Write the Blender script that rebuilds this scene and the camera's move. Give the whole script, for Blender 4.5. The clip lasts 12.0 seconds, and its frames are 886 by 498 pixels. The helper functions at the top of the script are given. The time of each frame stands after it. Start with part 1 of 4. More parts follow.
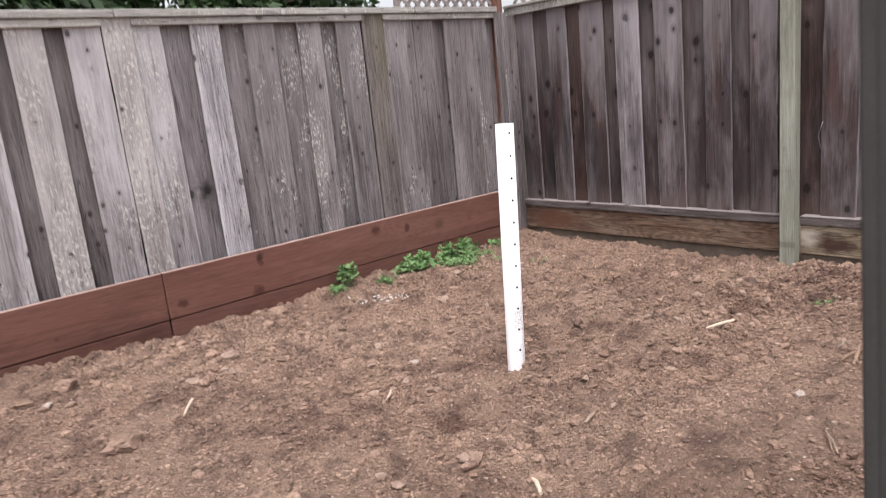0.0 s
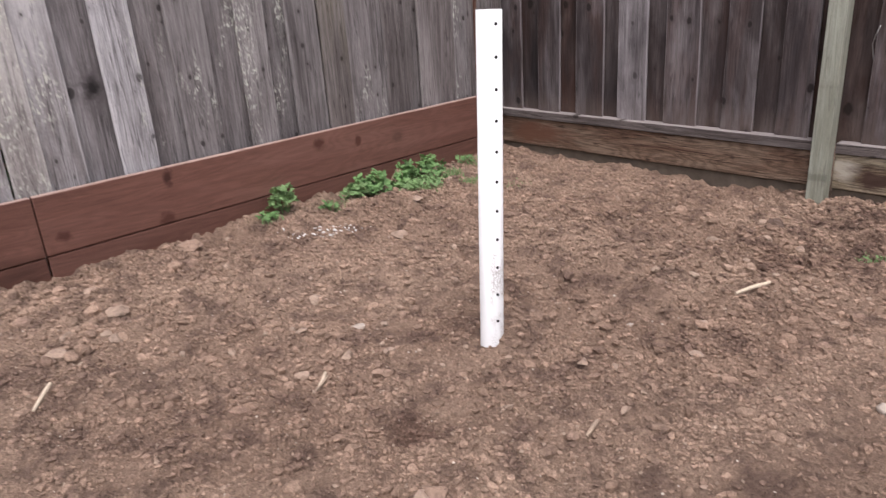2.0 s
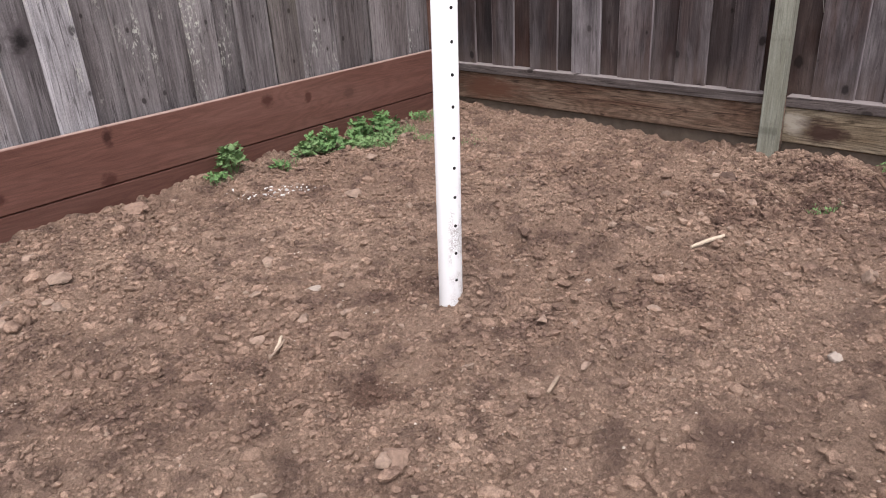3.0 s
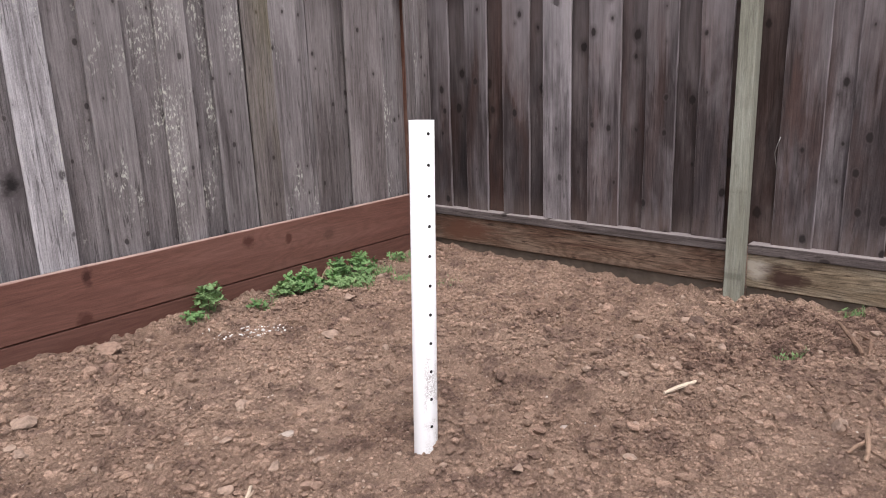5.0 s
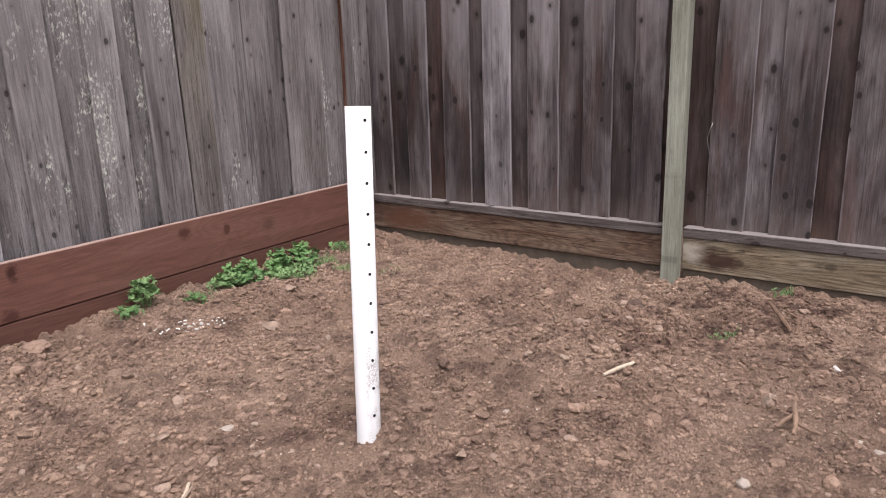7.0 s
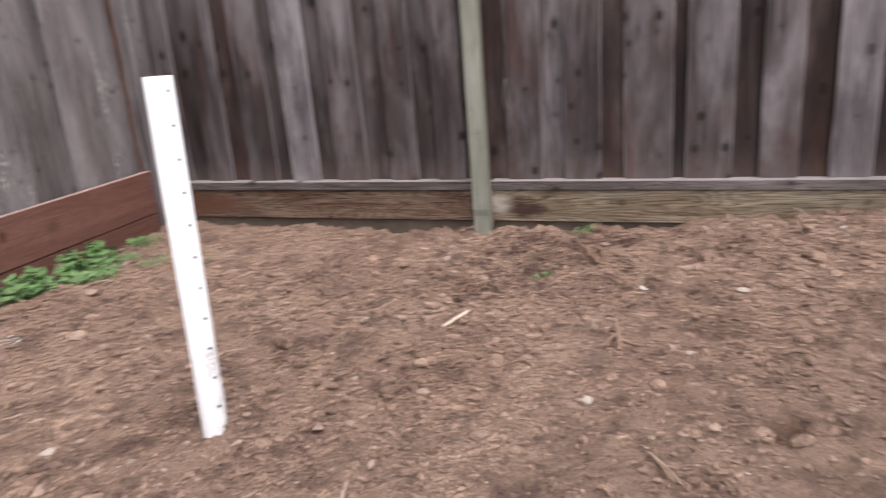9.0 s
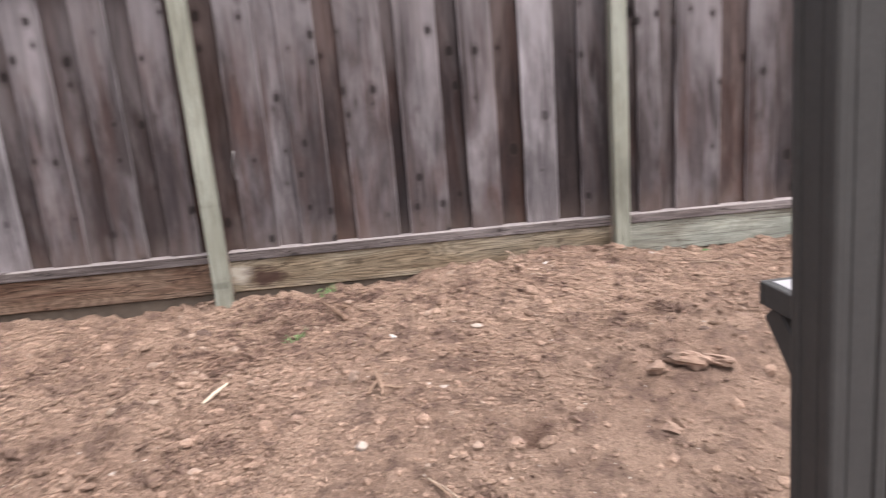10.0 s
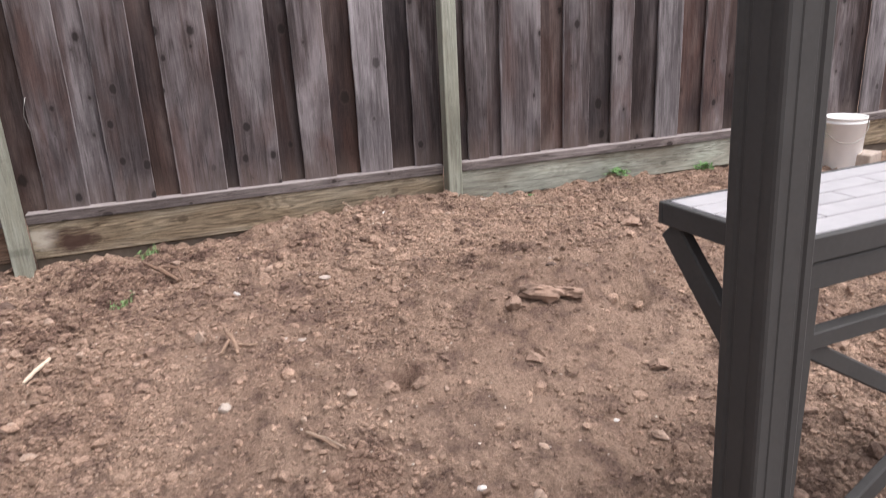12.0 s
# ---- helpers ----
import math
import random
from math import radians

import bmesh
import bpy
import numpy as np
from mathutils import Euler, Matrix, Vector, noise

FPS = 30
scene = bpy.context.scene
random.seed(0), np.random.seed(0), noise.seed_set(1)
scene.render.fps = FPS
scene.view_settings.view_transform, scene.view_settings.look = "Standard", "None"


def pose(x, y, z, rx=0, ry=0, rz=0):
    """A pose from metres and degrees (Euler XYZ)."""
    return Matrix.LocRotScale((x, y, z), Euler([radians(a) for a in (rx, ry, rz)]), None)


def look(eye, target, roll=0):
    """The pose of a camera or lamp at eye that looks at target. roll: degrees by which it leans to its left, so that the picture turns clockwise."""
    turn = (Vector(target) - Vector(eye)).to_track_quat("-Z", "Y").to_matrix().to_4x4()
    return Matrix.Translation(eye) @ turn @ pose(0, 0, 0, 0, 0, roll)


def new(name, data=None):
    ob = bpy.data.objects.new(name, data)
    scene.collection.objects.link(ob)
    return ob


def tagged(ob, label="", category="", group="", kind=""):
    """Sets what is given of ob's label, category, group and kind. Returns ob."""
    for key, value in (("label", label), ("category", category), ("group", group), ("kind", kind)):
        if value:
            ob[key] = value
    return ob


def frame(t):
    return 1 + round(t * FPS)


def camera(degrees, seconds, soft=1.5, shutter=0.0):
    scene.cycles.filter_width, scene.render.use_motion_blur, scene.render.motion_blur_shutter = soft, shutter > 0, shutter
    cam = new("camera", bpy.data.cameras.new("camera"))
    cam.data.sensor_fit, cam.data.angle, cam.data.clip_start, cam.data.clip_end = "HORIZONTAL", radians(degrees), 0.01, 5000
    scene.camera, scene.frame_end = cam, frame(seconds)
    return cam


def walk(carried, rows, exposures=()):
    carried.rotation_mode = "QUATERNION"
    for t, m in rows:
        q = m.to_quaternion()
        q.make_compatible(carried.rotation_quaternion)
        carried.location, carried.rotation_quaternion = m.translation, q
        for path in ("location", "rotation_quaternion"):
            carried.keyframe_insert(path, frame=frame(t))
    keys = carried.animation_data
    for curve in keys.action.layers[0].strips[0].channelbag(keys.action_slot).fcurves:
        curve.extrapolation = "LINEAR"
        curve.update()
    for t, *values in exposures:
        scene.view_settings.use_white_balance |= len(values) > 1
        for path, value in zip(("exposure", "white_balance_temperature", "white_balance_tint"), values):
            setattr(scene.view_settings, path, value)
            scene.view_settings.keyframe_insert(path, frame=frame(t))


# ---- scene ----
cam = camera(63.4, 12.0, soft=1.0, shutter=0.4)
PATH = [
    (0, (0.364, 0.265, 1.371), (1.634, 1.747, 0.934), -5.9),
    (0.5, (0.59, 0.549, 1.331), (1.874, 1.983, 0.787), -4.4),
    (1, (0.765, 0.756, 1.344), (2.089, 2.139, 0.766), -3.8),
    (1.5, (0.923, 0.855, 1.334), (2.144, 2.324, 0.74), -5.9),
    (2, (0.979, 0.928, 1.297), (2.255, 2.293, 0.584), -3.8),
    (2.5, (1.003, 0.971, 1.292), (2.317, 2.267, 0.521), -3.1),
    (3, (1.005, 0.97, 1.281), (2.332, 2.216, 0.453), -3.4),
    (3.5, (1.013, 0.974, 1.335), (2.422, 2.262, 0.736), -4.0),
    (3.7, (1.015, 0.979, 1.359), (2.44, 2.276, 0.826), -4.0),
    (5.3, (0.98, 0.94, 1.335), (2.458, 2.198, 0.855), -1.8),
    (5.5, (0.982, 0.938, 1.331), (2.47, 2.173, 0.821), -1.6),
    (6, (0.998, 0.941, 1.329), (2.513, 2.139, 0.81), -1.2),
    (6.5, (1.006, 0.939, 1.332), (2.549, 2.104, 0.82), -1.4),
    (8.3, (0.999, 0.934, 1.327), (2.571, 2.049, 0.792), -2.5),
    (8.5, (0.999, 0.936, 1.306), (2.57, 2.055, 0.776), -3.2),
    (9, (0.964, 1.036, 1.275), (2.755, 1.689, 0.671), -4.7),
    (9.5, (0.879, 1.097, 1.282), (2.799, 1.378, 0.798), -1.9),
    (10, (0.807, 1.126, 1.291), (2.745, 1.023, 0.808), -4.8),
    (10.5, (0.827, 1.205, 1.289), (2.709, 0.735, 0.803), -3.3),
    (11, (0.851, 1.285, 1.261), (2.673, 0.693, 0.687), -2.9),
    (11.5, (0.858, 1.305, 1.221), (2.636, 0.731, 0.506), -3.3),
    (12, (0.881, 1.31, 1.244), (2.678, 0.695, 0.616), -2.9),
]
walk(cam, [(t, look(eye, target, roll)) for t, eye, target, roll in PATH],
     exposures=[(0, 0.86, 6390, 16), (1.5, 0.76, 6390, 16), (2.5, 0.65, 6390, 16), (6.0, 0.72, 6390, 16), (8.5, 0.73, 6390, 16),
                (9.0, 0.85, 6390, 16), (9.5, 1.15, 6390, 15), (10.5, 1.35, 6390, 15), (12.0, 1.05, 6390, 15)])

# ---- world and light: a bright overcast sky ----
world = bpy.data.worlds.new("overcast")
scene.world = world
world.use_nodes = True
wn, wl = world.node_tree.nodes, world.node_tree.links
sky = wn.new("ShaderNodeTexSky")
sky.sky_type, sky.sun_disc = "NISHITA", False
sky.sun_elevation, sky.sun_rotation = radians(68), radians(222)
sky.air_density, sky.dust_density = 1.0, 4.0
soften = wn.new("ShaderNodeHueSaturation")
soften.inputs["Saturation"].default_value = 0.22
wl.new(sky.outputs[0], soften.inputs["Color"])
wl.new(soften.outputs[0], wn["Background"].inputs[0])
wn["Background"].inputs[1].default_value = 0.15
sun_data = bpy.data.lights.new("sun", "SUN")
sun_data.energy, sun_data.angle, sun_data.color = 1.0, radians(28), (1.0, 0.97, 0.93)
sun = new("sun", sun_data)
SUN_FROM = Vector((math.sin(radians(222)) * math.cos(radians(68)), math.cos(radians(222)) * math.cos(radians(68)), math.sin(radians(68))))
sun.matrix_world = look(SUN_FROM * 20, (0, 0, 0))


# ---- helpers for building ----
def mesh_from(name, bm, material):
    me = bpy.data.meshes.new(name)
    bm.to_mesh(me)
    bm.free()
    if material:
        me.materials.append(material)
    return me


def part(name, bm, material, parent=None, label="", smooth=False):
    me = mesh_from(name, bm, material)
    if smooth:
        me.shade_smooth()
    ob = new(name, me)
    ob.parent = parent
    if label:
        ob["label"] = label
    return ob


def base(name, x, y, z, label, category, group="", rz=0, kind=""):
    ob = new(name)
    ob.empty_display_size = 0.1
    ob.matrix_world = pose(x, y, z, 0, 0, rz)
    return tagged(ob, label, category, group, kind)


def box(bm, x0, x1, y0, y1, z0, z1, bevel=0.0, turn=None):
    got = bmesh.ops.create_cube(bm, size=1.0)["verts"]
    m = Matrix.Translation(((x0 + x1) / 2, (y0 + y1) / 2, (z0 + z1) / 2)) @ Matrix.Diagonal((x1 - x0, y1 - y0, z1 - z0, 1))
    bmesh.ops.transform(bm, matrix=m, verts=got)
    if bevel:
        edges = list({e for v in got for e in v.link_edges})
        got = bmesh.ops.bevel(bm, geom=edges, offset=bevel, segments=1, affect="EDGES")["verts"]
    if turn is not None:
        bmesh.ops.transform(bm, matrix=turn, verts=[v for v in got if v.is_valid])
    return got


def bar(bm, a, b, w, d, bevel=0.003, up=(0, 0, 1)):
    """A straight bar from a to b, w wide across and d deep along up."""
    a, b = Vector(a), Vector(b)
    way = (b - a).normalized()
    side = way.cross(Vector(up)).normalized()
    top = side.cross(way)
    m = Matrix.Identity(4)
    for i, v in enumerate((way, side, top)):
        m.col[i][:3] = v
    m.translation = (a + b) / 2
    l = (b - a).length
    return box(bm, -l / 2, l / 2, -w / 2, w / 2, -d / 2, d / 2, bevel, m)


def tube(bm, points, radii, sides=6):
    rings = []
    for i, p in enumerate(points):
        p = Vector(p)
        q = Vector(points[min(i + 1, len(points) - 1)]) - Vector(points[max(i - 1, 0)])
        rot = q.to_track_quat("Z", "Y").to_matrix()
        rings.append([bm.verts.new(p + rot @ Vector((math.cos(2 * math.pi * k / sides), math.sin(2 * math.pi * k / sides), 0)) * radii[i]) for k in range(sides)])
    for r, q in zip(rings, rings[1:]):
        for k in range(sides):
            bm.faces.new((r[k], r[(k + 1) % sides], q[(k + 1) % sides], q[k]))
    bm.faces.new(rings[0][::-1])
    bm.faces.new(rings[-1])


# ---- materials ----
class Nodes:
    def __init__(self, name):
        self.m = bpy.data.materials.new(name)
        self.m.use_nodes = True
        self.t = self.m.node_tree
        self.b = self.t.nodes["Principled BSDF"]

    def put(self, kind, **values):
        n = self.t.nodes.new(kind)
        for k, v in values.items():
            n.inputs[k.replace("_", " ")].default_value = v
        return n

    def join(self, a, b):
        self.t.links.new(a, b)

    def coords(self, scale, source="Object", shift=True):
        """Texture coordinates, stretched, and shifted at random from object to object."""
        tc = self.put("ShaderNodeTexCoord")
        out = tc.outputs[source]
        if shift:
            info = self.put("ShaderNodeObjectInfo")
            mul = self.t.nodes.new("ShaderNodeMath")
            mul.operation = "MULTIPLY"
            mul.inputs[1].default_value = 37.0
            self.join(info.outputs["Random"], mul.inputs[0])
            add = self.t.nodes.new("ShaderNodeVectorMath")
            add.operation = "ADD"
            self.join(out, add.inputs[0])
            self.join(mul.outputs[0], add.inputs[1])
            out = add.outputs[0]
        mp = self.put("ShaderNodeMapping", Scale=scale)
        self.join(out, mp.inputs["Vector"])
        return mp.outputs[0]

    def noise(self, vec, scale, detail=5.0, rough=0.6, distort=0.0):
        n = self.put("ShaderNodeTexNoise", Scale=scale, Detail=detail, Roughness=rough, Distortion=distort)
        self.join(vec, n.inputs["Vector"])
        return n.outputs["Fac"]

    def ramp(self, fac, *stops):
        n = self.t.nodes.new("ShaderNodeValToRGB")
        el = n.color_ramp.elements
        while len(el) < len(stops):
            el.new(0.5)
        for e, (p, c) in zip(el, stops):
            e.position = p
            e.color = (c, c, c, 1) if isinstance(c, (int, float)) else (*c, 1)
        self.join(fac, n.inputs[0])
        return n.outputs[0]

    def mix(self, fac, a, b, how="MIX"):
        n = self.t.nodes.new("ShaderNodeMix")
        n.data_type, n.blend_type = "RGBA", how
        for i, v in ((0, fac), (6, a), (7, b)):
            socket = n.inputs[i]
            if isinstance(v, (int, float)):
                socket.default_value = v if i == 0 else (v, v, v, 1)
            elif isinstance(v, tuple):
                socket.default_value = (*v, 1)
            else:
                self.join(v, socket)
        return n.outputs[2]

    def math(self, op, a, b=0.0):
        n = self.t.nodes.new("ShaderNodeMath")
        n.operation = op
        for socket, v in zip(n.inputs, (a, b)):
            if isinstance(v, (int, float)):
                socket.default_value = v
            else:
                self.join(v, socket)
        return n.outputs[0]

    def done(self, colour, rough=0.8, height=None, strength=0.4, distance=0.004, metal=0.0, spec=0.3):
        if isinstance(colour, tuple):
            self.b.inputs["Base Color"].default_value = (*colour, 1)
        else:
            self.join(colour, self.b.inputs["Base Color"])
        if isinstance(rough, (int, float)):
            self.b.inputs["Roughness"].default_value = rough
        else:
            self.join(rough, self.b.inputs["Roughness"])
        self.b.inputs["Metallic"].default_value = metal
        self.b.inputs["Specular IOR Level"].default_value = spec
        if height is not None:
            bump = self.put("ShaderNodeBump", Strength=strength, Distance=distance)
            self.join(height, bump.inputs["Height"])
            self.join(bump.outputs[0], self.b.inputs["Normal"])
        return self.m


def board_wood(name, dark, light, worn, edge=0.35, lichen=0.0, knots=0.9, splash=0.0, along="z", moss=0.0, pale_top=0.0, burn=None, knot_scale=7.5, knot_size=0.075, tint=None, tint_much=0.6, rim=None, cracks=0.75, grainy=0.62, soot=0.0, edge_at=0.40, many=0.42, collar=0.25, figure=0.0):
    """Weathered fence timber: fine grain along the board, blotches, knots, worn pale edges, lichen specks."""
    n = Nodes(name)
    stretch = {"z": (1, 1, 0.045), "x": (0.045, 1, 1), "y": (1, 0.045, 1)}[along]
    blot = {"z": (1, 1, 0.22), "x": (0.22, 1, 1), "y": (1, 0.22, 1)}[along]
    v = n.coords(stretch)
    grain = n.noise(v, 95, 6, 0.65, 0.6)
    streak = n.noise(v, 30, 5, 0.65, 1.0)
    hair = n.noise(v, 300, 4, 0.7, 0.3)
    pit = n.noise(n.coords((1, 1, 1)), 150, 4, 0.75)
    check = n.math("ABSOLUTE", n.math("SUBTRACT", n.noise(n.coords({"z": (1, 1, 0.03), "x": (0.03, 1, 1), "y": (1, 0.03, 1)}[along]), 34, 2, 0.5, 0.3), 0.5))
    blotch = n.noise(n.coords(blot), 5.0, 4, 0.6, 0.4)
    col = n.mix(n.ramp(streak, (0.32, 0.0), (0.68, 1.0)), dark, light)
    col = n.mix(n.ramp(blotch, (0.46, 0.0), (0.72, 0.75)), col, worn)
    col = n.mix(n.ramp(blotch, (0.26, 0.6), (0.44, 0.0)), col, n.mix(0.5, dark, (0.02, 0.016, 0.014)))
    if tint:
        col = n.mix(n.ramp(n.noise(n.coords(blot), 3.7, 4, 0.65, 0.5), (0.47, 0.0), (0.62, tint_much)), col, tint)
    if soot:
        black = n.noise(n.coords({"z": (1, 1, 0.3), "x": (0.3, 1, 1), "y": (1, 0.3, 1)}[along]), 5.0, 5, 0.55, 0.3)
        col = n.mix(n.ramp(black, (0.46, 0.0), (0.66, soot)), col, (0.026, 0.022, 0.024))
    col = n.mix(grainy, col, n.ramp(grain, (0.3, 0.30), (0.62, 1.06)), "MULTIPLY")
    col = n.mix(0.8 * grainy, col, n.ramp(hair, (0.32, 0.55), (0.60, 1.28)), "MULTIPLY")
    col = n.mix(0.65 * grainy, col, n.ramp(pit, (0.35, 0.6), (0.60, 1.28)), "MULTIPLY")
    col = n.mix(n.ramp(check, (0.004, cracks), (0.014, 0.0)), col, n.mix(0.7, dark, (0.012, 0.01, 0.009)))
    if figure:
        # flat-sawn figure: contour lines of a slow swell along the board
        swell = n.noise(n.coords({"z": (1, 1, 0.16), "x": (0.16, 1, 1), "y": (1, 0.16, 1)}[along]), 6.0, 2, 0.45, 0.2)
        lines = n.math("ADD", n.math("MULTIPLY", n.math("SINE", n.math("MULTIPLY", swell, 130.0)), 0.5), 0.5)
        col = n.mix(figure, col, n.ramp(lines, (0.1, 0.52), (0.75, 1.12)), "MULTIPLY")
    # a lighter or darker board here and there
    info = n.put("ShaderNodeObjectInfo")
    col = n.mix(1.0, col, n.ramp(info.outputs["Random"], (0.0, 0.78), (1.0, 1.18)), "MULTIPLY")
    # worn pale edges
    if edge:
        tc = n.put("ShaderNodeTexCoord")
        sep = n.put("ShaderNodeSeparateXYZ")
        n.join(tc.outputs["Generated"], sep.inputs[0])
        off = n.math("ABSOLUTE", n.math("SUBTRACT", sep.outputs[0], 0.5))
        off = n.math("ADD", off, n.math("MULTIPLY", n.math("SUBTRACT", streak, 0.5), 0.35 if edge_at < 0.45 else 0.12))
        col = n.mix(n.ramp(off, (edge_at, 0.0), (0.5, edge)), col, worn)
        # paler towards the top, broken up by blotches and streaks
        if pale_top:
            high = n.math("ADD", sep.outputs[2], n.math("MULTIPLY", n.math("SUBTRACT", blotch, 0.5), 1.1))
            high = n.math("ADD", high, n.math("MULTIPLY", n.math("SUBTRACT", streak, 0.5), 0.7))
            col = n.mix(n.ramp(high, (0.42, 0.0), (0.95, pale_top)), col, worn)
        if splash:
            low = n.math("ADD", sep.outputs[2], n.math("MULTIPLY", n.math("SUBTRACT", streak, 0.5), 0.16))
            col = n.mix(n.ramp(low, (0.03, splash), (0.12, 0.0)), col, (0.25, 0.185, 0.15))
    # a paler band along the top edge
    if rim:
        tr = n.put("ShaderNodeTexCoord")
        sr = n.put("ShaderNodeSeparateXYZ")
        n.join(tr.outputs["Generated"], sr.inputs[0])
        top_edge = n.math("ADD", sr.outputs[2], n.math("MULTIPLY", n.math("SUBTRACT", streak, 0.5), 0.06))
        col = n.mix(n.ramp(top_edge, (rim[0], 0.0), (rim[0] + 0.02, 0.8)), col, rim[1])
    # knots: a dark heart, a paler collar and a shaded swirl of grain round it, laid out over the face of the board
    ks = n.put("ShaderNodeSeparateXYZ")
    n.join(n.coords((1, 1, 1)), ks.inputs[0])
    flat = n.put("ShaderNodeCombineXYZ")
    across, length = {"z": (0, 2), "x": (2, 0), "y": (2, 1)}[along]
    n.join(ks.outputs[across], flat.inputs[0])
    n.join(n.math("MULTIPLY", ks.outputs[length], 0.7), flat.inputs[1])
    kv = n.put("ShaderNodeTexVoronoi", Scale=knot_scale, Randomness=1.0)
    kv.voronoi_dimensions = "2D"
    n.join(flat.outputs[0], kv.inputs["Vector"])
    pick = n.put("ShaderNodeSeparateColor")
    n.join(kv.outputs["Color"], pick.inputs[0])
    ring = n.math("ADD", kv.outputs["Distance"], n.math("MULTIPLY", n.math("SUBTRACT", n.noise(n.coords((1, 1, 0.5)), 60, 4, 0.7), 0.5), knot_size * 1.7))
    ring = n.math("ADD", ring, n.math("MULTIPLY", n.math("SUBTRACT", pick.outputs[1], 0.55), knot_size * 1.7))
    there = n.ramp(pick.outputs[0], (many, 1.0), (many + 0.02, 0.0))
    col = n.mix(n.math("MULTIPLY", n.ramp(ring, (knot_size * 1.2, 0.42 * knots), (knot_size * 3.0, 0.0)), there), col, n.mix(0.55, dark, (0.03, 0.022, 0.019)))
    col = n.mix(n.math("MULTIPLY", n.ramp(ring, (knot_size * 0.9, 0.0), (knot_size * 1.25, collar * knots), (knot_size * 1.7, 0.0)), there), col, light)
    knot = n.math("MULTIPLY", n.ramp(ring, (knot_size * 0.45, knots), (knot_size * 1.15, 0.0)), there)
    col = n.mix(knot, col, n.mix(0.7, dark, (0.012, 0.01, 0.009)))
    height = n.math("ADD", n.math("MULTIPLY", n.math("ADD", grain, n.math("MULTIPLY", hair, 0.6)), 0.6), n.math("MULTIPLY", streak, 0.8))
    if lichen:
        spots = n.noise(n.coords((1, 1, 0.42)), 75, 3, 0.7)
        where = n.noise(n.coords((1, 1, 0.3)), 6.5, 3, 0.6)
        mask = n.math("MULTIPLY", n.ramp(spots, (0.53, 0.0), (0.62, 1.0)), n.ramp(where, (0.56 - 0.22 * lichen, 0.0), (0.68 - 0.2 * lichen, 1.0)))
        col = n.mix(mask, col, (0.60, 0.60, 0.53))
        height = n.math("ADD", height, n.math("MULTIPLY", mask, 0.5))
    if burn is not None:
        tc = n.put("ShaderNodeTexCoord")
        wob = n.noise(n.coords((1, 0.4, 1.3), "Object", False), 16, 4, 0.65)
        for at, wide, colour in burn:
            mp = n.put("ShaderNodeMapping", Location=tuple(-a / w for a, w in zip(at, wide)), Scale=tuple(1 / w for w in wide))
            n.join(tc.outputs["Object"], mp.inputs["Vector"])
            ln = n.t.nodes.new("ShaderNodeVectorMath")
            ln.operation = "LENGTH"
            n.join(mp.outputs[0], ln.inputs[0])
            far = n.math("ADD", ln.outputs["Value"], n.math("MULTIPLY", n.math("SUBTRACT", wob, 0.5), 1.9))
            col = n.mix(n.ramp(far, (0.45, 0.92), (1.05, 0.0)), col, colour)
    if moss:
        green = n.ramp(n.noise(n.coords((1, 1, 0.12)), 3.2, 3, 0.6), (0.47, 0.0), (0.66, moss))
        col = n.mix(green, col, (0.185, 0.165, 0.075))
    return n.done(col, 0.88, height, 0.5, 0.004, spec=0.15)


GREY = board_wood("weathered_grey_boards", (0.205, 0.184, 0.182), (0.368, 0.342, 0.346), (0.60, 0.577, 0.582), edge=0.4, pale_top=0.5, lichen=0.08, knot_scale=9.0, knot_size=0.06)
KNOTTY = board_wood("knotty_grey_board", (0.195, 0.174, 0.174), (0.345, 0.316, 0.322), (0.48, 0.455, 0.46), edge=0.2,
                    burn=[((0.043, 0, 0.878), (0.085, 0.1, 0.15), (0.125, 0.110, 0.112)), ((0.043, 0, 0.878), (0.05, 0.1, 0.075), (0.055, 0.048, 0.048)), ((0.043, 0, 0.878), (0.03, 0.1, 0.036), (0.022, 0.019, 0.019))])
# Darker, browner grey for back-row and corner boards; their shade is in the colour
GREY_DARK = board_wood("weathered_shaded_boards", (0.118, 0.100, 0.097), (0.212, 0.186, 0.182), (0.33, 0.30, 0.295), edge=0.3, pale_top=0.28, knot_scale=9.0, knot_size=0.06)
GREY_PALE = board_wood("bleached_grey_boards", (0.29, 0.272, 0.278), (0.48, 0.462, 0.474), (0.66, 0.645, 0.66), edge=0.3, lichen=0.2)
GREY_MID = board_wood("weathered_brown_grey_boards", (0.146, 0.128, 0.127), (0.262, 0.236, 0.235), (0.40, 0.37, 0.367), edge=0.3, pale_top=0.3, lichen=0.06, knot_scale=9.0, knot_size=0.06)
LICHEN_FEW = board_wood("sparsely_lichened_boards", (0.15, 0.134, 0.132), (0.268, 0.244, 0.242), (0.40, 0.37, 0.366), lichen=0.34, pale_top=0.3, knot_scale=9.0, knot_size=0.06)
LICHEN = board_wood("lichened_boards", (0.235, 0.209, 0.200), (0.39, 0.358, 0.346), (0.54, 0.508, 0.49), lichen=0.75, pale_top=0.5, knot_scale=9.0, knot_size=0.055)
MOSSY = board_wood("mossy_boards", (0.125, 0.106, 0.100), (0.21, 0.186, 0.178), (0.29, 0.262, 0.25), edge=0.2, moss=0.34, knot_scale=9.0, knot_size=0.06)
